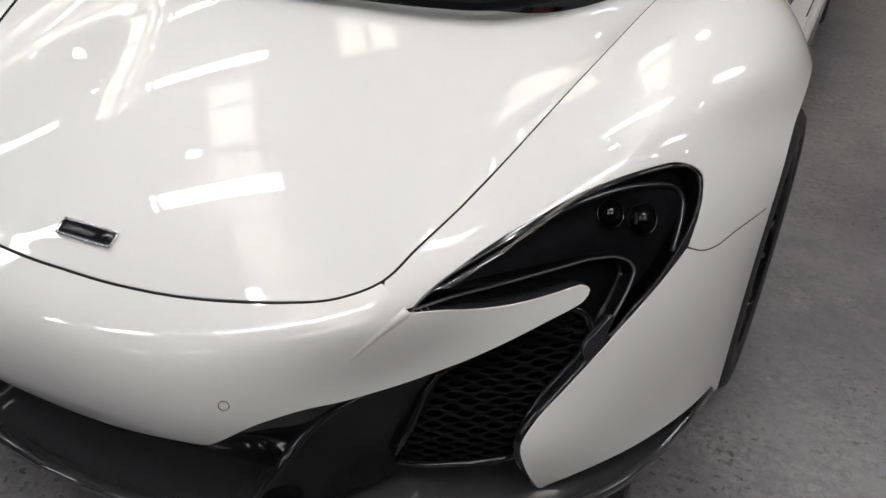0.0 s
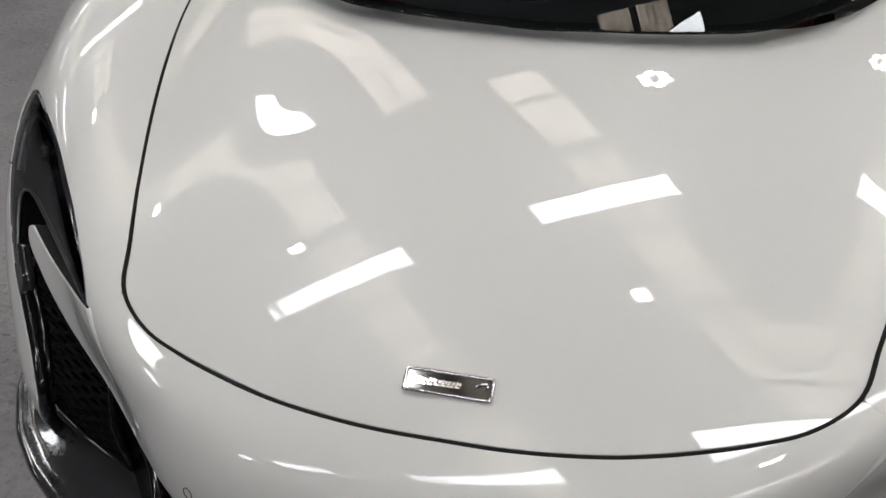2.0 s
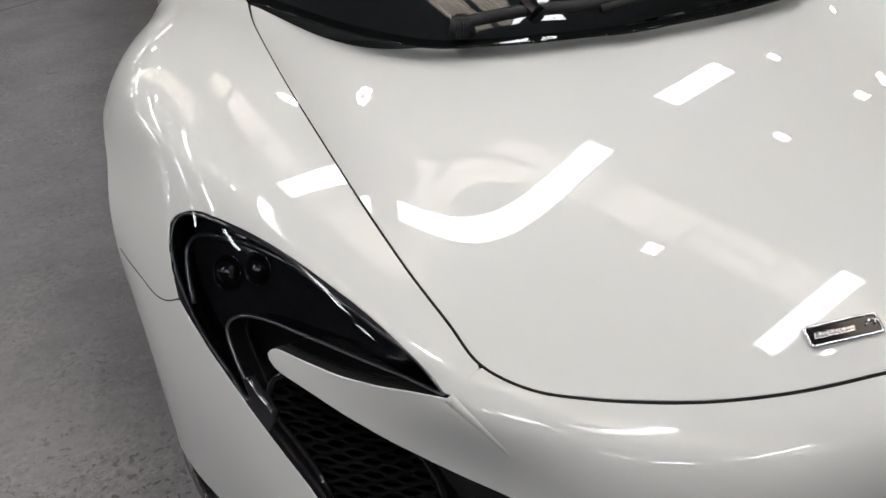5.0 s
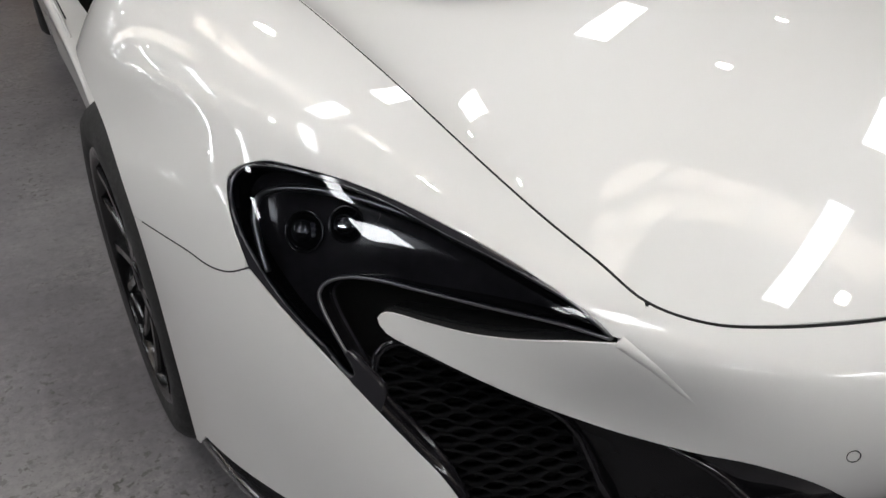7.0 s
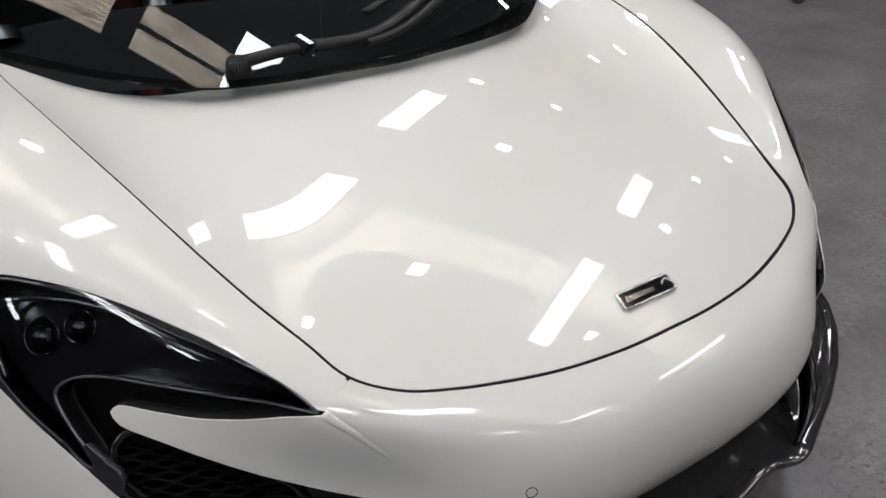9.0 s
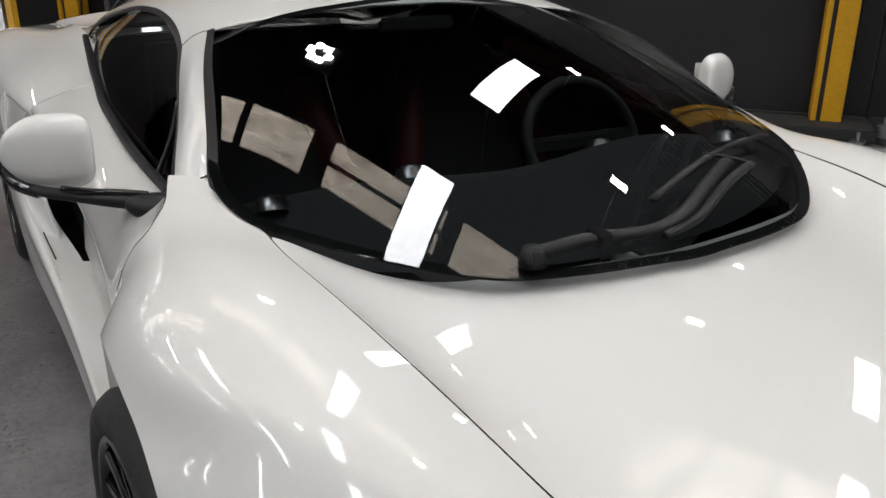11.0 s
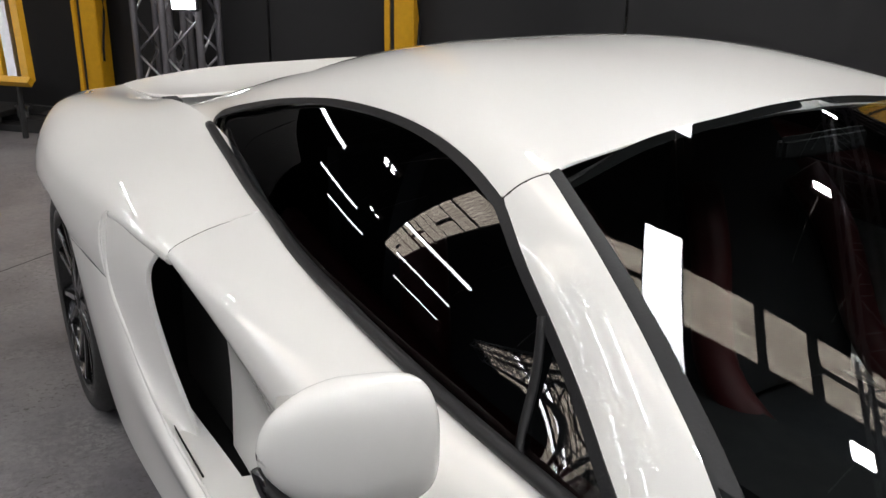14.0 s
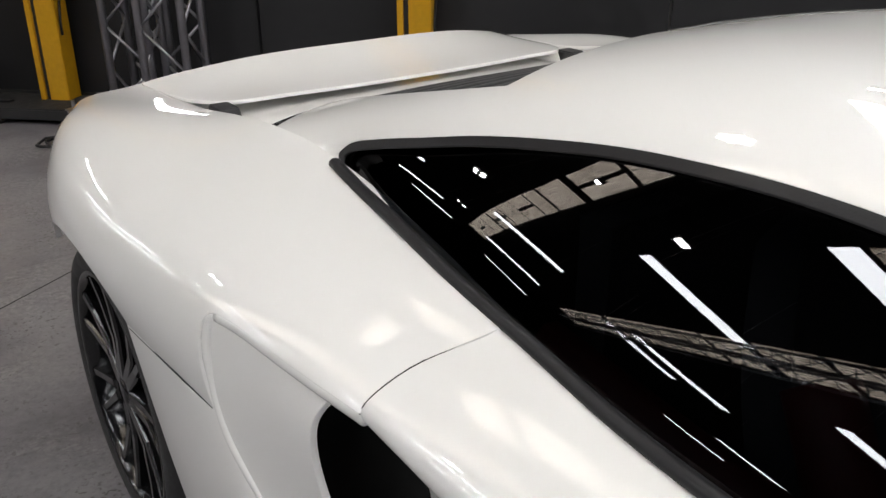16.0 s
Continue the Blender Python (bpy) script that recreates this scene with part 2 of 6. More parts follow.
DOOR = [
    [(0.7831, 1.4707, 0.872), (0.8147, 1.4117, 0.862), (0.8433, 1.3896, 0.843), (0.8729, 1.3971, 0.8027), (0.895, 1.411, 0.7452), (0.91, 1.425, 0.6598), (0.92, 1.42, 0.4999), (0.922, 1.42, 0.28)],
    [(0.76, 1.6194, 0.8508), (0.7919, 1.6247, 0.8392), (0.8267, 1.6288, 0.8116), (0.8569, 1.6338, 0.7611), (0.876, 1.64, 0.7005), (0.8866, 1.6478, 0.6079), (0.885, 1.6475, 0.4689), (0.8784, 1.6488, 0.2857)],
    [(0.7595, 1.8485, 0.8506), (0.7908, 1.8494, 0.8425), (0.8267, 1.8501, 0.8265), (0.8616, 1.8504, 0.7966), (0.8808, 1.8501, 0.7516), (0.8753, 1.8517, 0.6481), (0.8588, 1.8511, 0.4892), (0.8498, 1.8501, 0.2997)],
    [(0.7499, 2.1009, 0.8529), (0.7883, 2.0994, 0.8471), (0.8315, 2.0998, 0.8319), (0.871, 2.0998, 0.8027), (0.8917, 2.0999, 0.7621), (0.8718, 2.0993, 0.6748), (0.8358, 2.1021, 0.5046), (0.8304, 2.1015, 0.3333)],
    [(0.7302, 2.4001, 0.8714), (0.7776, 2.4012, 0.8638), (0.8308, 2.3987, 0.8486), (0.8797, 2.3975, 0.8203), (0.8994, 2.4002, 0.783), (0.8672, 2.4181, 0.702), (0.8103, 2.4476, 0.5296), (0.8253, 2.4485, 0.3655)],
    [(0.7066, 2.6797, 0.9009), (0.7539, 2.6913, 0.8857), (0.811, 2.7188, 0.8633), (0.8683, 2.7295, 0.8416), (0.91, 2.7289, 0.816), (0.8534, 2.73, 0.745), (0.8029, 2.72, 0.55), (0.82, 2.68, 0.37)],
]
CUP = [
    [(0.953, 3.112, 0.806), (0.937, 2.96, 0.803), (0.916, 2.8, 0.8)],
    [(0.967, 3.1, 0.72), (0.953, 2.97, 0.73), (0.938, 2.82, 0.75)],
    [(0.97, 3.06, 0.63), (0.952, 2.93, 0.62), (0.93, 2.8, 0.615)],
    [(0.96, 2.9, 0.515), (0.932, 2.81, 0.49), (0.905, 2.735, 0.47)],
    [(0.935, 2.67, 0.402), (0.905, 2.665, 0.375), (0.876, 2.655, 0.345)],
]
# front edge of the splitter: the middle lip, a step at its ends, and the wide corner plates
LIP_EDGE = [(0, 0.040, 0.232), (0.10, 0.043, 0.233), (0.19, 0.054, 0.236), (0.245, 0.064, 0.240), (0.275, 0.060, 0.250), (0.298, 0.033, 0.265), (0.33, 0.036, 0.270), (0.40, 0.066, 0.270), (0.50, 0.108, 0.270), (0.61, 0.166, 0.270), (0.71, 0.235, 0.270), (0.785, 0.306, 0.270), (0.845, 0.395, 0.270), (0.888, 0.495, 0.270), (0.922, 0.612, 0.266), (0.943, 0.735, 0.248)]


def lip_rows():
    """The splitter's section, swept along its front edge: a plate rising inwards, a rounded rim and a flat underside."""
    E = np.array(LIP_EDGE)
    s = np.r_[0, np.cumsum(np.linalg.norm(np.diff(E, axis=0), axis=1))]
    E = np.stack([np.interp(np.linspace(0, s[-1], 90), s, E[:, k]) for k in range(3)], 1)
    for _ in range(2):
        E[1:-1] = (E[:-2] + 2 * E[1:-1] + E[2:]) / 4
    rows = []
    for back, rise in ((0.150, 0.028), (0.110, 0.014), (0.070, 0.004), (0.030, -0.001), (0.010, 0.001), (0.002, -0.003), (0.0, -0.011), (0.006, -0.018), (0.04, -0.022), (0.08, -0.024)):
        turn = np.clip((E[:, 0] - 0.3) / 0.643, 0, 1) * 1.4          # the rim turns from facing ahead to facing sideways
        wide = back * (1 - 0.4 * np.clip((E[:, 0] - 0.5) / 0.443, 0, 1))
        # the step at the ends of the middle lip fades out inwards
        soft = np.interp(E[:, 0], [0, 0.20, 0.42, 1], [0.040, 0.056, 0.076, 0])
        near = np.clip((0.42 - E[:, 0]) / 0.03, 0, 1) * np.clip((E[:, 0] - 0.17) / 0.03, 0, 1) * min(back / 0.05, 1)
        y = E[:, 1] * (1 - near) + soft * near
        rows.append([(x, yy, z) for x, yy, z in zip(E[:, 0] - wide * np.sin(turn), y + wide * np.cos(turn), E[:, 2] + rise)])
    return rows


SPLITTER = lip_rows()
SPOILER = [
    [(0, 3.93, .908), (.25, 3.935, .908), (.45, 3.95, .908), (.57, 4.0, .903), (.61, 4.10, .895)],
    [(0, 4.10, .916), (.25, 4.105, .916), (.45, 4.13, .909), (.59, 4.18, .897), (.625, 4.25, .889)],
    [(0, 4.28, .945), (.25, 4.285, .943), (.45, 4.31, .926), (.60, 4.355, .898), (.634, 4.375, .886)],
]
COVER_NET = [
    [(0, 2.90, 1.120), (.20, 2.90, 1.115), (.38, 2.90, 1.10), (.50, 2.93, 1.075), (.56, 3.0, 1.04)],
    [(0, 3.25, 1.040), (.20, 3.25, 1.038), (.38, 3.25, 1.03), (.49, 3.27, 1.01), (.56, 3.3, .975)],
    [(0, 3.65, .945), (.20, 3.65, .945), (.38, 3.65, .942), (.50, 3.66, .935), (.60, 3.66, .915)],
]
DECK = [
    [(0, 3.60, .91), (.20, 3.60, .91), (.38, 3.60, .91), (.50, 3.59, .91), (.60, 3.57, .908), (.69, 3.52, .935)],
    [(0, 3.85, .885), (.20, 3.85, .885), (.38, 3.85, .882), (.50, 3.85, .876), (.60, 3.86, .868), (.655, 3.88, .905)],
    [(0, 4.15, .868), (.20, 4.15, .868), (.38, 4.15, .866), (.50, 4.15, .862), (.585, 4.15, .858), (.630, 4.16, .89)],
    [(0, 4.40, .85), (.20, 4.40, .85), (.38, 4.40, .85), (.48, 4.40, .85), (.57, 4.40, .852), (.618, 4.41, .884)],
]
# panel lines, as (u, v) on their surfaces
HOOD_FRONT = [(0.2506, 0.5000), (0.2502, 0.5338), (0.2504, 0.5659), (0.2505, 0.5983), (0.2509, 0.6304), (0.2519, 0.6616), (0.2562, 0.6912), (0.2711, 0.7147)]
HOOD_EDGE = [(0.2711, 0.7147), (0.3019, 0.7264), (0.3475, 0.7471), (0.3979, 0.7647), (0.4515, 0.7767), (0.5071, 0.7832), (0.5668, 0.7846), (0.6301, 0.7811), (0.6991, 0.7729), (0.7706, 0.7582)]
HOOD_REAR = [(0.7706, 0.7582), (0.7293, 0.7331), (0.7032, 0.7105), (0.6858, 0.6786), (0.6849, 0.6242), (0.6816, 0.5617), (0.6775, 0.5121), (0.6774, 0.4987)]
LAMP_TOP = [(0.2316, 0.7416), (0.2497, 0.7492), (0.2674, 0.7660), (0.2815, 0.7851), (0.2919, 0.8066), (0.3018, 0.8276), (0.3080, 0.8499), (0.3102, 0.8717), (0.3093, 0.8928), (0.2892, 0.9138), (0.2503, 0.9143), (0.2148, 0.9042)]
CHEEK_IN = [(0.2148, 0.9042), (0.1939, 0.8866), (0.1780, 0.8707), (0.1613, 0.8541), (0.1418, 0.8367), (0.1214, 0.8197), (0.1009, 0.8038), (0.0757, 0.7919), (0.0434, 0.7926), (-0.0008, 0.8011)]
CHEEK_LOW = [(0.0040, 0.7995), (0.0155, 0.8355), (0.0183, 0.8696), (0.0196, 0.9119), (0.0162, 0.9761)]
PRONG_UP = [(0.2054, 0.8446), (0.2105, 0.8416), (0.2094, 0.8243), (0.2084, 0.8049), (0.2127, 0.7844), (0.2233, 0.7618), (0.2316, 0.7416)]
PRONG_LOW = [(0.2054, 0.8446), (0.1970, 0.8408), (0.1866, 0.8193), (0.1727, 0.7920), (0.1586, 0.7638), (0.1472, 0.7352), (0.1441, 0.7066), (0.1467, 0.6778), (0.1380, 0.6482), (0.1021, 0.6103)]
BUMPER_LOW = [(0.1083, 0.6108), (0.1046, 0.5831), (0.0978, 0.5488), (0.0856, 0.5122)]
SEAM = [(0.2150, 0.9032), (0.2058, 0.9149), (0.2039, 0.9278), (0.2085, 0.9447), (0.2113, 0.9701), (0.2126, 0.9900)]
LENS = [(0.2331, 0.7445), (0.2484, 0.7504), (0.2607, 0.7595), (0.2730, 0.7839), (0.2828, 0.8086), (0.2971, 0.8323), (0.3041, 0.8587), (0.3057, 0.8878), (0.3006, 0.9027), (0.2859, 0.9120), (0.2670, 0.9142), (0.2422, 0.9095), (0.2208, 0.9003), (0.1955, 0.8838), (0.1756, 0.8637), (0.1619, 0.8522), (0.1614, 0.8484), (0.1956, 0.8652), (0.2100, 0.8698), (0.2190, 0.8676), (0.2266, 0.8603), (0.2305, 0.8467), (0.2302, 0.8272), (0.2305, 0.7925), (0.2341, 0.7658), (0.2335, 0.7485)]
SENSOR = [(0.1645, 0.6377)]
WS_EDGE = [(0.3545, 0.8176), (0.3144, 0.8368), (0.2695, 0.8512), (0.2224, 0.8616), (0.1710, 0.8746), (0.1149, 0.8913), (0.0789, 0.8890), (0.0566, 0.8771), (0.0400, 0.8577), (0.0359, 0.8477), (0.0323, 0.8434)]
WS_TOP = [(0.3545, 0.8176), (0.3550, 0.7609), (0.3565, 0.7057), (0.3552, 0.6536), (0.3533, 0.6038), (0.3539, 0.5524), (0.3541, 0.5000)]
WIN_FRONT = [(0.3680, 0.8700), (0.3271, 0.8945), (0.2819, 0.9122), (0.2299, 0.9273), (0.1689, 0.9396), (0.1079, 0.9431)]
WIN_TOP = [(0.8813, 0.9291), (0.8638, 0.9093), (0.8300, 0.8974), (0.7767, 0.8831), (0.7246, 0.8666), (0.6733, 0.8545), (0.6221, 0.8450), (0.5706, 0.8401), (0.5192, 0.8380), (0.4686, 0.8419), (0.4189, 0.8529), (0.3680, 0.8700)]
COVER = [(1.0000, 0.9409), (1.0000, 0.9091), (1.0000, 0.8636), (1.0000, 0.7818), (0.8852, 0.7948), (0.8066, 0.7942), (0.7499, 0.7854)]
SHUT = [(0.9112, 0.8118), (0.8936, 0.8202), (0.8754, 0.8345), (0.8528, 0.8612), (0.8623, 0.8917), (0.8639, 0.9214), (0.8591, 0.9525), (0.8996, 0.9714)]
HOUSE_IN = [(0.1406, 0.8352), (0.1579, 0.8355), (0.1690, 0.8453), (0.1829, 0.8566), (0.1956, 0.8652), (0.2078, 0.8703), (0.2177, 0.8689), (0.2257, 0.8628), (0.2317, 0.8492), (0.2327, 0.8271), (0.2332, 0.7922), (0.2367, 0.7653), (0.2319, 0.7413)]
STRAKE = [(0.1526, 0.7483), (0.1466, 0.7270), (0.1371, 0.7072), (0.1208, 0.6847), (0.0486, 0.6403), (0.0000, 0.6143)]
GRILLE = [(0.1538, 0.8351), (0.1791, 0.8342), (0.1851, 0.8253), (0.1746, 0.8050), (0.1577, 0.7738), (0.1411, 0.7517), (0.0890, 0.7271), (0.0392, 0.7076), (0.0435, 0.7750), (0.0520, 0.7849), (0.0816, 0.7890), (0.1160, 0.8067)]
DIVIDER = [(0.2848, 0.9181), (0.2598, 0.9585), (0.2381, 0.9900), (0.2183, 1.0000)]
BADGE = [(0.2903, 0.5243), (0.2921, 0.4759), (0.2765, 0.4759), (0.2749, 0.5238)]
CREASE = [(0.2329, 0.7411), (0.2183, 0.7312), (0.1950, 0.7171), (0.1796, 0.7061)]
LED = [(0.2145, 0.8959), (0.2292, 0.8997), (0.2456, 0.9027), (0.2637, 0.9033), (0.2793, 0.8972), (0.2885, 0.8822), (0.2933, 0.8597), (0.2928, 0.8359), (0.2888, 0.8107), (0.2842, 0.7855)]
WS_LOW = [(0.0333, 0.8420), (0.0271, 0.7818), (0.0208, 0.7375), (0.0162, 0.6880), (0.0188, 0.6244), (0.0206, 0.5548), (0.0197, 0.4953), (0.0194, 0.4787)]
# ---- materials ----
def shader(name):
    m = bpy.data.materials.new(name)
    m.use_nodes = True
    return m, m.node_tree, m.node_tree.nodes["Principled BSDF"]


def plain(name, color, rough=0.5, metal=0.0, coat=0.0, bump=0.0, scale=40.0, vary=0.0):
    """A surface with fine grain: its colour and gloss vary a little at two scales, and bump gives relief."""
    m, t, b = shader(name)
    b.inputs["Base Color"].default_value = (*color, 1)
    b.inputs["Roughness"].default_value, b.inputs["Metallic"].default_value = rough, metal
    b.inputs["Coat Weight"].default_value, b.inputs["Coat Roughness"].default_value = coat, 0.03
    if vary or bump:
        co = t.nodes.new("ShaderNodeTexCoord")
        fine, wide = t.nodes.new("ShaderNodeTexNoise"), t.nodes.new("ShaderNodeTexNoise")
        fine.inputs["Scale"].default_value, wide.inputs["Scale"].default_value = scale, scale / 9
        fine.inputs["Detail"].default_value = wide.inputs["Detail"].default_value = 4
        for n in (fine, wide):
            t.links.new(co.outputs["Object"], n.inputs["Vector"])
        mix = t.nodes.new("ShaderNodeMath")
        mix.operation = "ADD"
        t.links.new(fine.outputs["Fac"], mix.inputs[0])
        t.links.new(wide.outputs["Fac"], mix.inputs[1])
        if vary:
            ramp = t.nodes.new("ShaderNodeMapRange")
            ramp.inputs[1].default_value, ramp.inputs[2].default_value = 0.6, 1.4
            ramp.inputs[3].default_value, ramp.inputs[4].default_value = 1 - vary, 1 + vary
            t.links.new(mix.outputs[0], ramp.inputs[0])
            mul = t.nodes.new("ShaderNodeVectorMath")
            mul.operation = "SCALE"
            mul.inputs[0].default_value = color
            t.links.new(ramp.outputs[0], mul.inputs["Scale"])
            t.links.new(mul.outputs[0], b.inputs["Base Color"])
            rr = t.nodes.new("ShaderNodeMapRange")
            rr.inputs[1].default_value, rr.inputs[2].default_value = 0.6, 1.4
            rr.inputs[3].default_value, rr.inputs[4].default_value = max(rough * (1 - vary), 0.01), min(rough * (1 + vary), 1)
            t.links.new(mix.outputs[0], rr.inputs[0])
            t.links.new(rr.outputs[0], b.inputs["Roughness"])
        if bump:
            bp = t.nodes.new("ShaderNodeBump")
            bp.inputs["Strength"].default_value, bp.inputs["Distance"].default_value = bump, 0.002
            t.links.new(mix.outputs[0], bp.inputs["Height"])
            t.links.new(bp.outputs[0], b.inputs["Normal"])
    return m


def glowing(name, color, strength):
    m, t, b = shader(name)
    b.inputs["Base Color"].default_value = (0.8, 0.8, 0.8, 1)
    b.inputs["Emission Color"].default_value, b.inputs["Emission Strength"].default_value = (*color, 1), strength
    return m


def glazing(name, tint, ior=1.5):
    """Tinted clear glass: what lies behind shows through its tint, and the gloss grows towards grazing."""
    m = bpy.data.materials.new(name)
    m.use_nodes = True
    t = m.node_tree
    t.nodes.clear()
    out, mix, clear, gloss, fres = (t.nodes.new("ShaderNode" + k) for k in ("OutputMaterial", "MixShader", "BsdfTransparent", "BsdfGlossy", "Fresnel"))
    clear.inputs[0].default_value = (*tint, 1)
    gloss.inputs["Color"].default_value, gloss.inputs["Roughness"].default_value = (1, 1, 1, 1), 0.006
    fres.inputs[0].default_value = ior
    t.links.new(fres.outputs[0], mix.inputs[0])
    t.links.new(clear.outputs[0], mix.inputs[1])
    t.links.new(gloss.outputs[0], mix.inputs[2])
    t.links.new(mix.outputs[0], out.inputs[0])
    return m


def pearl_paint():
    """Pearl white lacquer: a satin base with fine flake under a mirror-smooth clear coat."""
    m, t, b = shader("pearl white lacquer")
    co, flake, wide = t.nodes.new("ShaderNodeTexCoord"), t.nodes.new("ShaderNodeTexVoronoi"), t.nodes.new("ShaderNodeTexNoise")
    flake.inputs["Scale"].default_value, wide.inputs["Scale"].default_value = 900, 1.7
    ramp = t.nodes.new("ShaderNodeMix")
    ramp.data_type = "RGBA"
    ramp.inputs[6].default_value, ramp.inputs[7].default_value = (0.78, 0.775, 0.745, 1), (0.81, 0.80, 0.775, 1)
    add = t.nodes.new("ShaderNodeMath")
    add.operation = "MULTIPLY_ADD"
    add.inputs[1].default_value = 0.5
    t.links.new(co.outputs["Object"], flake.inputs["Vector"])
    t.links.new(co.outputs["Object"], wide.inputs["Vector"])
    t.links.new(flake.outputs["Distance"], add.inputs[0])
    t.links.new(wide.outputs["Fac"], add.inputs[2])
    t.links.new(add.outputs[0], ramp.inputs[0])
    t.links.new(ramp.outputs[2], b.inputs["Base Color"])
    b.inputs["Roughness"].default_value = 0.42
    b.inputs["Coat Weight"].default_value, b.inputs["Coat Roughness"].default_value, b.inputs["Coat IOR"].default_value = 1.0, 0.004, 1.55
    return m


PAINT = pearl_paint()
GLOSS_BLACK = plain("gloss black plastic", (0.012, 0.0115, 0.0135), 0.07, coat=0.1, scale=30, vary=0.2)
SATIN_BLACK = plain("satin black rubber", (0.013, 0.013, 0.0145), 0.46, bump=0.15, scale=300, vary=0.15)
SATIN_BLACK.node_tree.nodes["Principled BSDF"].inputs["Specular IOR Level"].default_value = 0.3
MATT_BLACK = plain("matt black plastic", (0.02, 0.02, 0.021), 0.7, bump=0.25, scale=220, vary=0.2)
DEEP_BLACK = plain("deep black plastic", (0.007, 0.007, 0.0078), 0.09, scale=30, vary=0.2)
DEEP_BLACK.node_tree.nodes["Principled BSDF"].inputs["Specular IOR Level"].default_value = 0.22
# Shade of gaps and hollows put into the colour; also the border print.
VOID = plain("near-black for shaded depths and print", (0.006, 0.006, 0.006), 0.95)
CARBON = plain("lacquered carbon fibre", (0.040, 0.039, 0.042), 0.12, coat=1.0, scale=420, vary=0.12)
DARK_METAL = plain("dark polished reflector", (0.14, 0.14, 0.15), 0.08, 0.9)
LAMP_BAND = plain("charcoal lamp housing", (0.030, 0.029, 0.033), 0.08, coat=0.5, scale=60, vary=0.1)
BOWL = plain("charcoal lamp plastic", (0.042, 0.040, 0.046), 0.12, scale=60, vary=0.25)
LENS_TRIM = plain("smoked silver trim", (0.20, 0.20, 0.21), 0.28, 0.8)
CHROME = plain("polished chrome", (0.72, 0.72, 0.74), 0.12, 1.0)
STEEL = plain("dull silver metal", (0.45, 0.45, 0.47), 0.3, 1.0, vary=0.1)
TYRE = plain("black tyre rubber", (0.022, 0.022, 0.022), 0.75, bump=0.4, scale=160, vary=0.25)
RIM = plain("gloss black alloy", (0.007, 0.007, 0.0075), 0.14, 0.0, coat=0.0)
TRIM = plain("charcoal alcantara", (0.030, 0.031, 0.034), 0.85, bump=0.3, scale=400, vary=0.2)
RED = plain("dark red leather", (0.085, 0.008, 0.009), 0.55, bump=0.3, scale=200, vary=0.2)
GLASS = glazing("tinted car glass", (0.62, 0.66, 0.67), 1.52)
DARK_GLASS = glazing("privacy glass", (0.20, 0.215, 0.23), 1.52)
LENS_GLASS = glazing("clear lamp lens", (0.72, 0.73, 0.75), 1.55)
# ---- building blocks ----
def whole_mesh(name, V, F, material, N=None, smooth=True):
    me = bpy.data.meshes.new(name)
    me.from_pydata(np.asarray(V).tolist(), [], F)
    me.materials.append(material)
    if smooth:
        me.polygons.foreach_set("use_smooth", [True] * len(me.polygons))
    if N is not None:
        me.normals_split_custom_set_from_vertices(np.asarray(N).tolist())
    return me


def thing(name, label="", category="", group="", kind="", m=None):
    ob = new(name)
    ob.empty_display_size = 0.1
    if m is not None:
        ob.matrix_world = m
    return tagged(ob, label, category, group, kind)


def part_mesh(name, me, parent, label=""):
    ob = new(name, me)
    ob.parent = parent
    return tagged(ob, label) if label else ob


def part(name, bm, material, parent, label="", smooth=False):
    me = bpy.data.meshes.new(name)
    bmesh.ops.recalc_face_normals(bm, faces=bm.faces)
    bm.to_mesh(me)
    bm.free()
    me.materials.append(material)
    if smooth:
        me.polygons.foreach_set("use_smooth", [True] * len(me.polygons))
    return part_mesh(name, me, parent, label)


def calm(N, reach):
    """Normals averaged over a few cells each way, so that the lacquer mirrors without ripples."""
    for axis in (0, 1):
        P = np.concatenate([np.repeat(np.take(N, [0], axis), reach, axis), N, np.repeat(np.take(N, [-1], axis), reach, axis)], axis)
        n = N.shape[axis]
        N = sum(np.take(P, range(k, k + n), axis) for k in range(2 * reach + 1))
    return N / (np.linalg.norm(N, axis=-1, keepdims=True) + 1e-12)


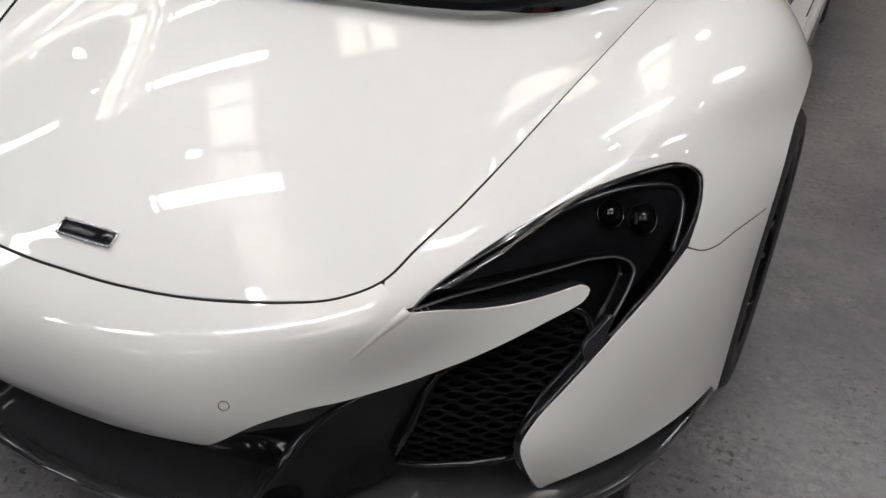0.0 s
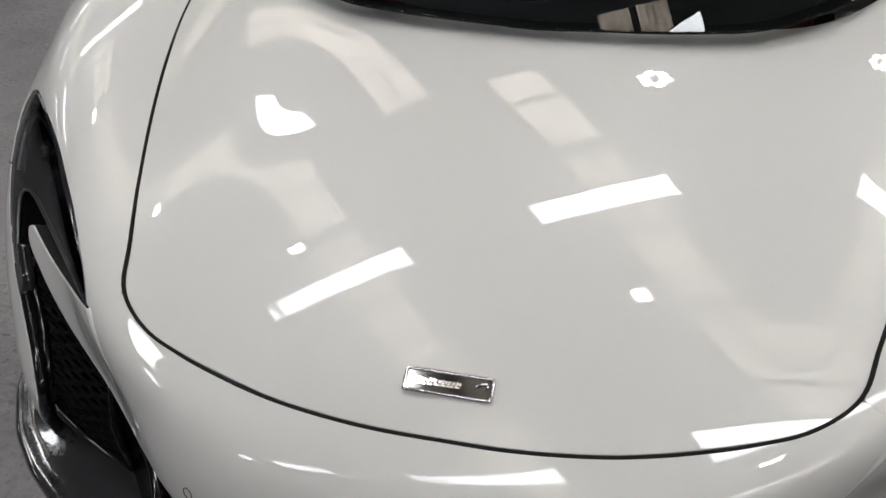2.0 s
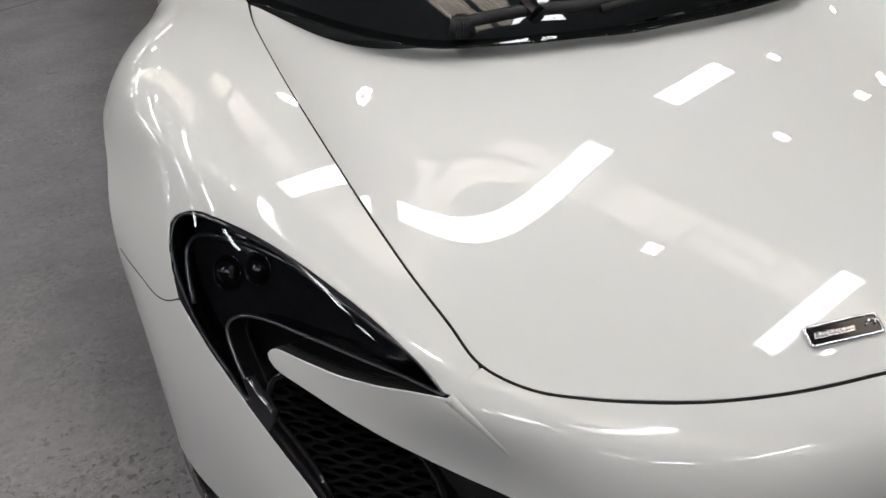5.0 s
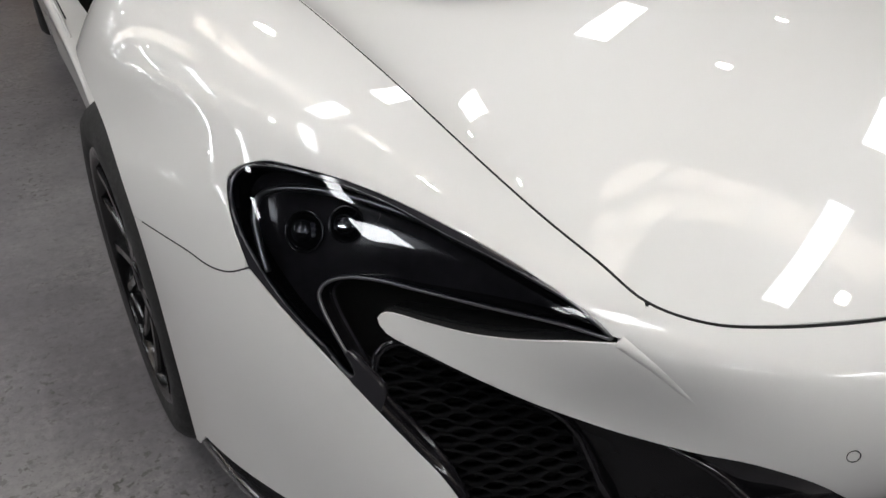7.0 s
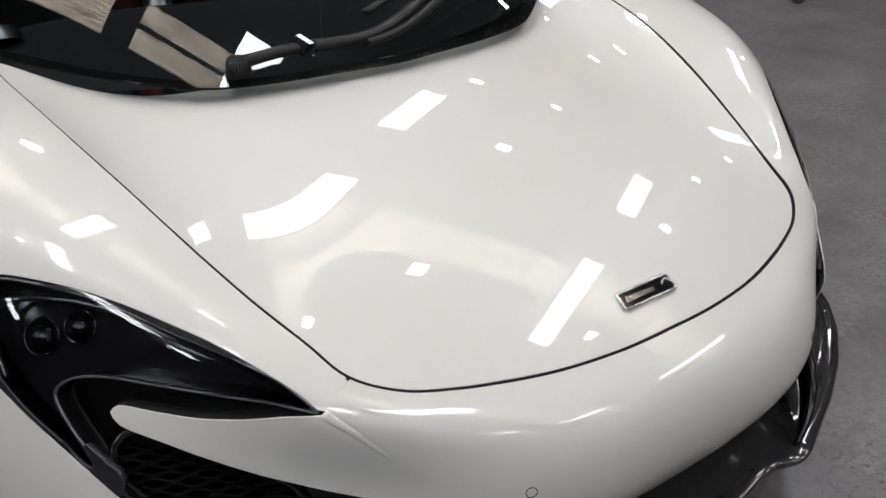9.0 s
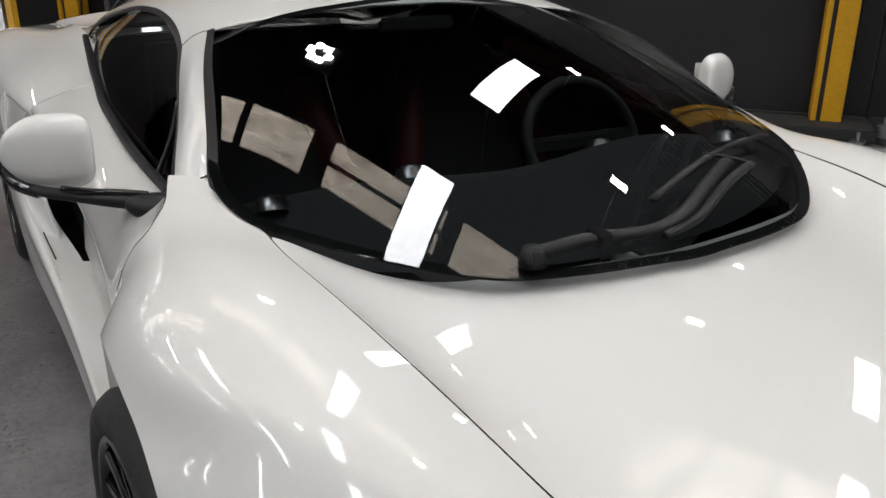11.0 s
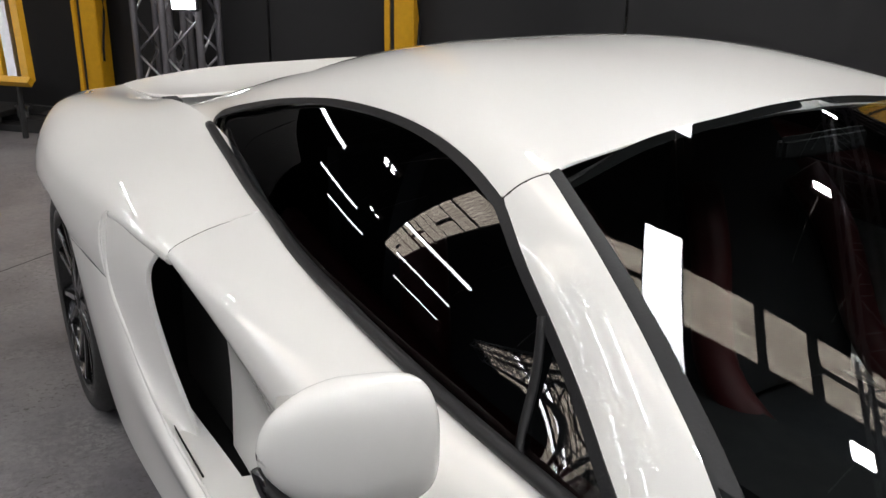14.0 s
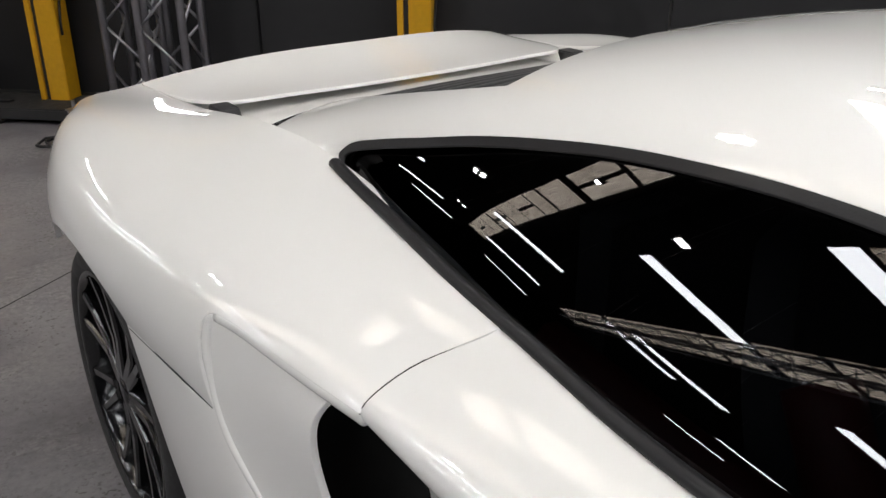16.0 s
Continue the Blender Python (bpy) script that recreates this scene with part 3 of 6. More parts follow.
def clipped(G, outward, region=None, gap=0.0, thick=0.006, offset=0.0, holes=(), reach=0):
    """The piece of a surface inside a region (a closed (u, v) outline), less the holes, with a rolled edge and a thickness.
    outward: +1 where the net's own normals point out of the body. Returns vertices, faces and normals."""
    nu, nv = G.shape[:2]
    N = normals(G) * outward
    V = (G + N * offset).reshape(-1, 3)
    if reach:
        N = calm(N, reach)
    N = N.reshape(-1, 3)
    uv = np.stack(np.meshgrid(np.linspace(0, 1, nu), np.linspace(0, 1, nv), indexing="ij"), -1).reshape(-1, 2)
    d = np.full(len(V), 1.0)
    base = G.reshape(-1, 3)
    for outline, sign, space in ([(region, 1, gap)] if region is not None else []) + [(h, -1, g) for h, g in holes]:
        o = np.asarray(outline)[:, :2]
        line = at_uv(G, np.r_[o, o[:1]])
        lo, hi = o.min(0) - 0.04, o.max(0) + 0.04
        near = ((uv > lo) & (uv < hi)).all(1)
        s = np.full(len(V), -0.05)
        s[near] = np.where(inside(o, uv[near]), 1, -1) * away(line, base[near])
        d = np.minimum(d, sign * s - space)
    k = np.arange(nu * nv).reshape(nu, nv)
    q = np.stack([k[:-1, :-1], k[1:, :-1], k[1:, 1:], k[:-1, 1:]], -1).reshape(-1, 4)
    if outward < 0:
        q = q[:, ::-1]
    keep = d > 0
    n_in = keep[q].sum(1)
    faces = [tuple(f) for f in q[n_in == 4]]
    V, N, made = list(V), list(N), {}
    for f in q[(n_in > 0) & (n_in < 4)]:
        ring = []
        for a, b in zip(f, np.roll(f, -1)):
            if keep[a]:
                ring.append(a)
            if keep[a] != keep[b]:
                e = (min(a, b), max(a, b))
                if e not in made:
                    w = d[a] / (d[a] - d[b])
                    made[e] = len(V)
                    V.append(V[a] * (1 - w) + V[b] * w)
                    n = N[a] * (1 - w) + N[b] * w
                    N.append(n / np.linalg.norm(n))
                ring.append(made[e])
        if len(ring) > 2:
            faces.append(tuple(ring))
    used = sorted({i for f in faces for i in f})
    where = {o: i for i, o in enumerate(used)}
    V, N = np.array(V)[used], np.array(N)[used]
    faces = [tuple(where[i] for i in f) for f in faces]
    if thick:
        edges = {}
        for f in faces:
            for a, b in zip(f, f[1:] + f[:1]):
                edges[(a, b)] = None
        rim = [e for e in edges if (e[1], e[0]) not in edges]
        out = {}
        for a, b in rim:
            e = np.cross(V[b] - V[a], N[a])
            e = e / (np.linalg.norm(e) + 1e-12)
            for i in (a, b):
                out[i] = out.get(i, 0) + e
        ids = sorted(out)
        E = np.array([out[i] / (np.linalg.norm(out[i]) + 1e-9) for i in ids])
        n0, c = len(V), len(ids)
        spot = {i: k for k, i in enumerate(ids)}
        P, M = V[ids], N[ids]
        V = np.r_[V, P - M * 0.0012 + E * 0.0008, P - M * thick]
        N = np.r_[N, (M + E) / 1.4142, E]
        for a, b in rim:
            i, j = spot[a], spot[b]
            faces += [(b, a, n0 + i, n0 + j), (n0 + j, n0 + i, n0 + c + i, n0 + c + j)]
    return V, faces, N


def mirrored(piece):
    V, F, N = piece
    return V * (-1, 1, 1), [f[::-1] for f in F], N * (-1, 1, 1)


def both(name, piece, material, parents, label=""):
    """A panel and its mirror twin, one under each parent."""
    a = part_mesh(name, whole_mesh(name, piece[0], piece[1], material, piece[2]), parents[0], label)
    V, F, N = mirrored(piece)
    b = part_mesh(name, whole_mesh(name, V, F, material, N), parents[1], label)
    return a, b


def sweep(path, radius, sides=10, flat=1.0, up=(0, 0, 1), closed=False):
    """A tube round a path, as a bmesh. radius: one number or one for each point; flat squeezes it along up."""
    bm = bmesh.new()
    P = [Vector(p) for p in path]
    n = len(P)
    R = [radius] * n if isinstance(radius, (int, float)) else radius
    rings = []
    for i, p in enumerate(P):
        a, b = (P[i - 1], P[(i + 1) % n]) if closed else (P[max(i - 1, 0)], P[min(i + 1, n - 1)])
        d = (b - a).normalized()
        s = d.cross(Vector(up))
        s = s.normalized() if s.length > 1e-6 else Vector((1, 0, 0))
        w = s.cross(d).normalized()
        rings.append([bm.verts.new(p + (s * math.cos(k) + w * math.sin(k) * flat) * R[i]) for k in (2 * math.pi * j / sides for j in range(sides))])
    for i in range(n if closed else n - 1):
        a, b = rings[i], rings[(i + 1) % n]
        for j in range(sides):
            bm.faces.new((a[j], a[(j + 1) % sides], b[(j + 1) % sides], b[j]))
    if not closed:
        bm.faces.new(rings[0][::-1])
        bm.faces.new(rings[-1])
    return bm


def box(bm, x0, y0, z0, x1, y1, z1, bevel=0.0):
    v = bmesh.ops.create_cube(bm, size=1, matrix=Matrix.Translation(((x0 + x1) / 2, (y0 + y1) / 2, (z0 + z1) / 2)) @ Matrix.Diagonal((abs(x1 - x0), abs(y1 - y0), abs(z1 - z0), 1)))["verts"]
    if bevel:
        bmesh.ops.bevel(bm, geom=list({e for q in v for e in q.link_edges}), offset=bevel, segments=2, affect="EDGES")
    return bm


def smooth_path(points, step=6):
    """A smooth 3D curve through a few points."""
    P = np.array(points, float)
    s = np.r_[0, np.cumsum(np.linalg.norm(np.diff(P, axis=0), axis=1))]
    return natural(P, s, np.linspace(0, s[-1], step * (len(P) - 1) + 1))


def flip_v(o):
    return [(u, 1 - v) for u, v in o]
# ---- the car ----
GF, GC = surface(FRONT, 240, 281, True), surface(CANOPY, 230, 221, True)
GH, GW, GG = GF.copy(), GC.copy(), GC.copy()
near = (abs(GH[..., 0]) < 0.75) & (GH[..., 1] > 0.15) & (GH[..., 1] < 1.42)
GH[near, 2] = poly(HOOD_SHAPE, GH[near, 0] / 0.65, (GH[near, 1] - 0.75) / 0.5, 2)
near = (abs(GW[..., 0]) < 0.82) & (GW[..., 1] < 2.1)
GW[near, 2] = poly(SCREEN_SHAPE, GW[near, 0] / 0.7, (GW[near, 1] - 1.4) / 0.55, 2)
near = (abs(GG[..., 0]) > 0.45) & (GG[..., 1] > 1.3) & (GG[..., 1] < 3.4) & (GG[..., 2] < 1.16)
GG[near, 0] = np.sign(GG[near, 0]) * (poly(WINDOW_SHAPE, (GG[near, 1] - 2.3) / 0.7, (GG[near, 2] - 0.98) / 0.12) - 0.008)
GQ, GB, GU = surface(QUARTER, 150, 110), surface(BLADE, 110, 40), surface(CUP, 50, 24)

car = thing("sports_car", "pearl white mid-engined sports car with black trim and glass", "car")


def onto(G, points):
    """The (u, v) of the places on a grid nearest to some points."""
    V, (nu, nv), out = G.reshape(-1, 3), G.shape[:2], []
    for p in np.asarray(points, float):
        k = int(((V - p) ** 2).sum(1).argmin())
        i, j = min(max(k // nv, 1), nu - 2), min(max(k % nv, 1), nv - 2)
        A = np.stack([(G[i + 1, j] - G[i - 1, j]) / 2, (G[i, j + 1] - G[i, j - 1]) / 2], 1)
        q = np.clip(np.linalg.lstsq(A, p - G[i, j], rcond=None)[0], -1.6, 1.6)
        out.append(((i + q[0]) / (nu - 1), (j + q[1]) / (nv - 1)))
    return out


def mid(o):
    """The outline with the end nearest the middle line set on it."""
    return [(u, 0.5 if abs(v - 0.5) < 0.03 else v) for u, v in o]


def full(half):
    """A whole outline from its half, which starts and ends on the middle line."""
    return list(half) + [(u, 1 - v) for u, v in half[::-1]]


front_line, rear_line, low_line = mid(HOOD_FRONT), mid(HOOD_REAR), mid(BUMPER_LOW)
around = [tuple(p) for p in flowing(front_line[:-1] + HOOD_EDGE, 6)]
bend = 6 * (len(front_line) - 1)
hood_half = [front_line[0]] + around + [tuple(p) for p in flowing(rear_line, 5)]
hood_half[-1] = (hood_half[-1][0], 0.5)
hood_half[0] = (hood_half[0][0], 0.5)
hood_line = full(hood_half)
lamp_top, cheek_in = [tuple(p) for p in flowing(LAMP_TOP, 5)], [tuple(p) for p in flowing(CHEEK_IN, 5)]
cheek_low, seam = [tuple(p) for p in flowing(CHEEK_LOW, 4)], [tuple(p) for p in flowing(SEAM, 4)]
prong_up, prong_low = [tuple(p) for p in flowing(PRONG_UP, 4)], [tuple(p) for p in flowing(PRONG_LOW, 4)]
lip = [tuple(p) for p in flowing([PRONG_LOW[-1]] + low_line[1:], 4)]
lip[-1] = (lip[-1][0], 0.5)
shut = [tuple(p) for p in flowing(SHUT, 4)]

fender_line = around[bend:] + onto(GF, [(0.680, 1.35, 0.872), (0.694, 1.474, 0.885), (0.752, 1.540, 0.862)]) + shut + [(shut[-1][0] + 0.01, 1.05), (seam[-1][0], 1.05)] + seam[::-1] + lamp_top[::-1]
bumper_half = [(front_line[0][0], 0.5)] + around[:bend + 1] + [LAMP_TOP[0]] + prong_up[::-1] + prong_low[1:] + lip[1:]
bumper_half[1] = (bumper_half[1][0], 0.5)
cheek_line = seam + [(seam[-1][0], 1.05), (-0.05, 1.05)] + cheek_low[::-1][:-1] + cheek_in[::-1]
dark_line = lamp_top + cheek_in[1:] + [(-0.03, cheek_in[-1][1]), (-0.03, 0.5)] + lip[::-1] + prong_low[::-1][1:] + prong_up[1:]

hood = part_mesh("hood", whole_mesh("hood", *(lambda p: (p[0], p[1], PAINT, p[2]))(clipped(GH, -1, hood_line, 0.0042, 0.022))), car)
bumper = part_mesh("front_bumper", whole_mesh("front_bumper", *(lambda p: (p[0], p[1], PAINT, p[2]))(clipped(GF, -1, full(bumper_half), 0.001, 0.022))), car)
seal, seal_n = at_uv(GF, [(around[0][0], 0.5)] + around[1:]), -at_uv(normals(GF), [(around[0][0], 0.5)] + around[1:])
for side in (1, -1):
    part("hood_gap", sweep((seal - seal_n * 0.0022) * (side, 1, 1), np.interp(np.linspace(0, 1, len(seal)), [0, 0.6, 1], [0.0032, 0.003, 0.0024]).tolist(), 8), VOID, car, "", True)
both("front_fender", clipped(GF, -1, fender_line, 0.001, 0.022, reach=3), PAINT, (car, car))
both("bumper_cheek", clipped(GF, -1, cheek_line, 0.001), PAINT, (car, car))
# added near-black sheet under the panels, so that the gaps read as shaded
lining = clipped(GF, -1, None, 0, 0, -0.024, [(dark_line, -0.004), (flip_v(dark_line), -0.004), ([(rear_line[0][0], rear_line[0][1])] + rear_line + [(1.1, 0.5), (1.1, rear_line[0][1])], -0.01), (flip_v([(rear_line[0][0], rear_line[0][1])] + rear_line + [(1.1, 0.5), (1.1, rear_line[0][1])]), -0.01)])
# it ends short of the door's upper front corner
lining = (lining[0], [f for f in lining[1] if not any(lining[0][i][1] > 1.43 and abs(lining[0][i][0]) > 0.66 for i in f)], lining[2])
part_mesh("inner_lining", whole_mesh("inner_lining", lining[0], lining[1], VOID, lining[2]), car, "near-black sheet added behind the panel gaps for their shade")

# lamps and intakes in the dark field of the nose
house_in = [tuple(p) for p in flowing(HOUSE_IN, 4)]
house_line = lamp_top + cheek_in[1:16] + house_in
lens_line = [tuple(p) for p in flowing(LENS, 4, True)]


def strip(G, outward, outline, d0, d1):
    """A wall along an outline from the depth d0 to the depth d1 under the surface."""
    o = np.array(list(outline) + [outline[0]])
    P, M = at_uv(G, o), at_uv(normals(G) * outward, o)
    V = np.r_[P + M * d0, P + M * d1]
    n = len(P)
    return V, [(i, i + 1, n + i + 1, n + i) for i in range(n - 1)], None


def both_mesh(name, V, F, material, parents, label=""):
    V = np.asarray(V)
    a = part_mesh(name, whole_mesh(name, V, F, material), parents[0], label)
    b = part_mesh(name, whole_mesh(name, V * (-1, 1, 1), [tuple(f)[::-1] for f in F], material), parents[1], label)
    return a, b


housings = both("headlight", clipped(GF, -1, house_line, 0.0012, 0.02, -0.001, [(lens_line, 0.0)]), LAMP_BAND, (car, car), "glossy charcoal headlight housing")
both("lens", clipped(GF, -1, lens_line, 0.0006, 0.002, -0.0015), LENS_GLASS, housings, "clear lamp lens")
both("bowl", clipped(GF, -1, lens_line, -0.004, 0.0, -0.045), BOWL, housings, "charcoal lamp bowl")
rim_line = np.array(lens_line + lens_line[:1])
P, M = at_uv(GF, rim_line), -at_uv(normals(GF), rim_line)
for side, owner in zip((1, -1), housings):
    part("lens_trim", sweep((P - M * 0.004)[:-1] * (side, 1, 1), 0.0028, 8, closed=True), LENS_TRIM, owner, "thin smoked silver lens outline", True)
V, F, _ = strip(GF, -1, lens_line, -0.002, -0.046)
both_mesh("reflector_wall", V, F, GLOSS_BLACK, housings)
V, F, _ = strip(GF, -1, dark_line, -0.003, -0.09)
both_mesh("intake_surround", V, F, MATT_BLACK, (car, car))
# near-black sheet behind the grille stands in for the intake's shaded depth
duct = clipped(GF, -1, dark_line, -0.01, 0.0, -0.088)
both("intake_shade_sheet", duct, VOID, (car, car))
band = clipped(GF, -1, [(u, v) for u, v in (lip[::-1] + prong_low[::-1][1:len(prong_low) // 2 + 8])] + [tuple(p) for p in flowing(STRAKE[:5], 4)][::1] + [(-0.03, STRAKE[4][1]), (-0.03, 0.5)], 0.0, 0.02, -0.012)
both("lower_trim", band, GLOSS_BLACK, (car, car), "gloss black lower bumper trim")

o = np.array([tuple(p) for p in flowing(LED, 5)])
P, M = at_uv(GF, o), -at_uv(normals(GF), o)
for side, owner in zip((1, -1), housings):
    part("light_strip", sweep((P - M * 0.012) * (side, 1, 1), 0.0048, 8), STEEL, owner, "thin silver daytime light strip", True)
    for n, (u, v, r, dpt) in enumerate(((LED[3][0] - 0.012, LED[3][1] - 0.020, 0.024, 0.046), (LED[5][0] - 0.022, LED[5][1] - 0.020, 0.021, 0.046))):
        c, nn = at_uv(GF, [(u, v)])[0], -at_uv(normals(GF), [(u, v)])[0]
        bm = bmesh.new()
        bmesh.ops.create_uvsphere(bm, u_segments=24, v_segments=12, radius=r, matrix=Matrix.Translation((c - nn * dpt) * (side, 1, 1)))
        lens_ball = part("projector", bm, DARK_METAL, owner, "round dark projector lamp", True)
        turn = Matrix.Translation((c - nn * (dpt - 0.006)) * (side, 1, 1)) @ Vector(nn * (side, 1, 1)).to_track_quat("Z", "Y").to_matrix().to_4x4()
        ring = [turn @ Vector((r * 1.08 * math.cos(a), r * 1.08 * math.sin(a), 0)) for a in np.linspace(0, 2 * math.pi, 28, endpoint=False)]
        part("bezel", sweep(ring, 0.0018, 8, closed=True), DARK_METAL, lens_ball, "thin smoked silver bezel", True)
    # two small clusters of bright reflector facets
    for k in range(6):
        u, v = LED[4][0] - 0.02 - 0.004 * (k % 3), LED[4][1] - 0.014 - 0.006 * (k // 3)
        c = at_uv(GF, [(u, v)])[0] * (side, 1, 1)
        nn = -at_uv(normals(GF), [(u, v)])[0] * (side, 1, 1)
        bm = bmesh.new()
        bmesh.ops.create_uvsphere(bm, u_segments=8, v_segments=6, radius=0.0035, matrix=Matrix.Translation(c - nn * 0.03))
        part("facet", bm, STEEL, owner, "", True)

# honeycomb grille: flat hexagons in staggered rows on a bent sheet
fx = GF[:110, 141:].reshape(-1, 3)
gr = at_uv(GF, [tuple(p) for p in flowing(GRILLE, 3, True)])


def grille_y(x, z):
    k = np.argsort((fx[:, 0] - x) ** 2 + (fx[:, 2] - z) ** 2)[:4]
    return fx[k, 1].mean()


verts, faces = [], []
row_h, cell = 0.0086, 0.044
for r in range(42):
    z = 0.262 + r * row_h
    pts = []
    for c in range(34):
        x = 0.47 + c * cell / 4 + (cell / 2 if r % 2 else 0)
        if inside(gr[:, (0, 2)], np.array([(x, z)]))[0]:
            zz = z + (0.0038 if c % 4 in (1, 2) else -0.0038)
            pts.append((x, grille_y(x, z) + 0.036, zz))
        else:
            if len(pts) > 2:
                n0 = len(verts)
                for p in pts:
                    verts += [(p[0], p[1], p[2] + 0.0010), (p[0], p[1], p[2] - 0.0010), (p[0], p[1] + 0.016, p[2])]
                for i in range(len(pts) - 1):
                    a, b = n0 + 3 * i, n0 + 3 * i + 3
                    faces += [(a, b, b + 1, a + 1), (a, a + 2, b + 2, b), (a + 1, b + 1, b + 2, a + 2)]
            pts = []
MESH = plain("dark mesh plastic", (0.004, 0.004, 0.0045), 0.7)
MESH.node_tree.nodes["Principled BSDF"].inputs["Specular IOR Level"].default_value = 0.1
for side in (1, -1):
    part("grille_frame", sweep((gr + (0, 0.032, 0)) * (side, 1, 1), 0.006, 8, closed=True), GLOSS_BLACK, car, "", True)
both_mesh("honeycomb_grille", verts, faces, MESH, (car, car), "black honeycomb intake grille")

o = np.array([tuple(p) for p in flowing(STRAKE[:4], 5)])
P, M = at_uv(GF, o), -at_uv(normals(GF), o)
ridge = smooth_path(np.r_[(P - M * 0.012)[::5], [(0.372, 0.092, 0.385), (0.338, 0.064, 0.325), (0.305, 0.055, 0.278)]], 6)
# gloss black panel between the strake and the grille, hollowed a little
inner = smooth_path([(0.548, 0.292, 0.486), (0.536, 0.262, 0.404), (0.512, 0.235, 0.318), (0.44, 0.155, 0.294), (0.37, 0.098, 0.284), (0.315, 0.062, 0.276)], 6)
steps = np.linspace(0, 1, 31)
ra, rb = (np.stack([np.interp(steps, np.linspace(0, 1, len(c)), c[:, k]) for k in range(3)], 1) for c in (ridge, inner))
cross = np.linspace(0, 1, 13)[None, :, None]
panel = ra[:, None] * (1 - cross) + rb[:, None] * cross + np.array((0.005, 0.016, 0)) * (np.sin(cross * np.pi) * np.sin(steps * np.pi)[:, None, None])
quads = [(i * 13 + j, i * 13 + j + 1, i * 13 + j + 14, i * 13 + j + 13) for i in range(30) for j in range(12)]
both_mesh("intake_panel", panel.reshape(-1, 3), quads, DEEP_BLACK, (car, car), "black panel beside the intake grille")
for side in (1, -1):
    part("intake_strake", sweep(ridge * (side, 1, 1), np.interp(np.linspace(0, 1, len(ridge)), [0, 0.5, 1], [0.005, 0.010, 0.007]).tolist(), 12, 0.7), GLOSS_BLACK, car, "curved gloss black intake strake", True)

# short crease running from the lamp's tip into the bumper
o = np.array([tuple(p) for p in flowing(CREASE, 5)])
P, M = at_uv(GF, o), -at_uv(normals(GF), o)
for side in (1, -1):
    part("bumper_crease", sweep((P - M * 0.0066) * (side, 1, 1), np.linspace(0.0098, 0.0062, len(P)).tolist(), 14), PAINT, bumper, "", True)

# gloss black edges round the intake, and the seam between fender and bumper
for name, line, r, sink, mat in (("intake_edge", cheek_in[16:], 0.010, 0.012, GLOSS_BLACK), ("intake_lip", prong_low[6:], 0.007, 0.012, GLOSS_BLACK), ("fender_seam", seam, 0.0014, 0.0008, MATT_BLACK)):
    P, M = at_uv(GF, line), -at_uv(normals(GF), line)
    for side in (1, -1):
        part(name, sweep((P - M * sink) * (side, 1, 1), r, 10), mat, car, "", True)

# parking sensors
for side in (1, -1):
    c, nn = at_uv(GF, SENSOR)[0] * (side, 1, 1), -at_uv(normals(GF), SENSOR)[0] * (side, 1, 1)
    turn = Vector(nn).to_track_quat("Z", "Y").to_matrix().to_4x4()
    sensor = part("parking_sensor", sweep([Matrix.Translation(c + nn * 0.0002) @ turn @ Vector((0.0078 * math.cos(a), 0.0078 * math.sin(a), 0)) for a in np.linspace(0, 2 * math.pi, 24, endpoint=False)], 0.0006, 6, closed=True), MATT_BLACK, bumper, "thin dark ring of a parking sensor", True)

# splitter
GL = surface(SPLITTER, 60, 321, True)
p = clipped(GL, -1, None, 0, 0.0)
part_mesh("front_splitter", whole_mesh("front_splitter", p[0], p[1], CARBON, p[2]), car, "lacquered carbon fibre front splitter")

# badge on the hood
bc = at_uv(GH, BADGE).mean(0) * (0, 1, 1)
bn = Vector(-at_uv(normals(GH), [(np.mean([q[0] for q in BADGE]), 0.5)])[0])
slope = math.degrees(math.atan2(-bn.y, bn.z))
badge_at = Matrix.Translation(bc) @ pose(0, 0, 0, slope)
ring = [Vector((sx * 0.0485 + 0.004 * math.cos(t), sy * 0.0095 + 0.004 * math.sin(t), 0.0042)) for sx, sy, t0 in ((1, 1, 0), (-1, 1, 90), (-1, -1, 180), (1, -1, 270)) for t in (radians(t0 + k * 22.5) for k in range(5))]
badge = part("badge", sweep(ring, 0.0024, 10, closed=True), CHROME, hood, "chrome-framed black name badge", True)
badge.matrix_world = badge_at
bm = box(bmesh.new(), -0.0515, -0.0125, -0.002, 0.0515, 0.0125, 0.0046, 0.001)
plate = part("badge_plate", bm, GLOSS_BLACK, badge, "", False)
bm = bmesh.new()
for k, (wide, tall) in enumerate(((0.010, 0.0062), (0.0062, 0.0046), (0.0062, 0.0062), (0.0074, 0.0046), (0.0062, 0.0046), (0.0074, 0.0046), (0.0062, 0.0046))):
    x = -0.043 + sum((0.0114, 0.0076, 0.0076, 0.0088, 0.0076, 0.0088)[:k])
    box(bm, x, -0.0042, 0.0044, x + wide, -0.0026, 0.0056)
    box(bm, x, -0.0042, 0.0044, x + 0.0018, tall - 0.0012, 0.0056)
    box(bm, x + wide * 0.55, -0.0008, 0.0044, x + wide, tall - 0.0022, 0.0056)
for v in bm.verts:
    v.co.x += v.co.y * 0.35
part("badge_lettering", bm, CHROME, badge, "row of small chrome bars")
bm = sweep([(0.031, -0.001, 0.006), (0.037, 0.0045, 0.006), (0.044, 0.006, 0.006), (0.047, 0.003, 0.006), (0.044, -0.002, 0.006)], [0.0005, 0.0016, 0.002, 0.0016, 0.0004], 8)
part("badge_swoosh", bm, CHROME, badge, "small chrome swoosh", True)

# ---- cabin shell ----
def curve_uv(o, k=4):
    return [tuple(p) for p in flowing(o, k)]


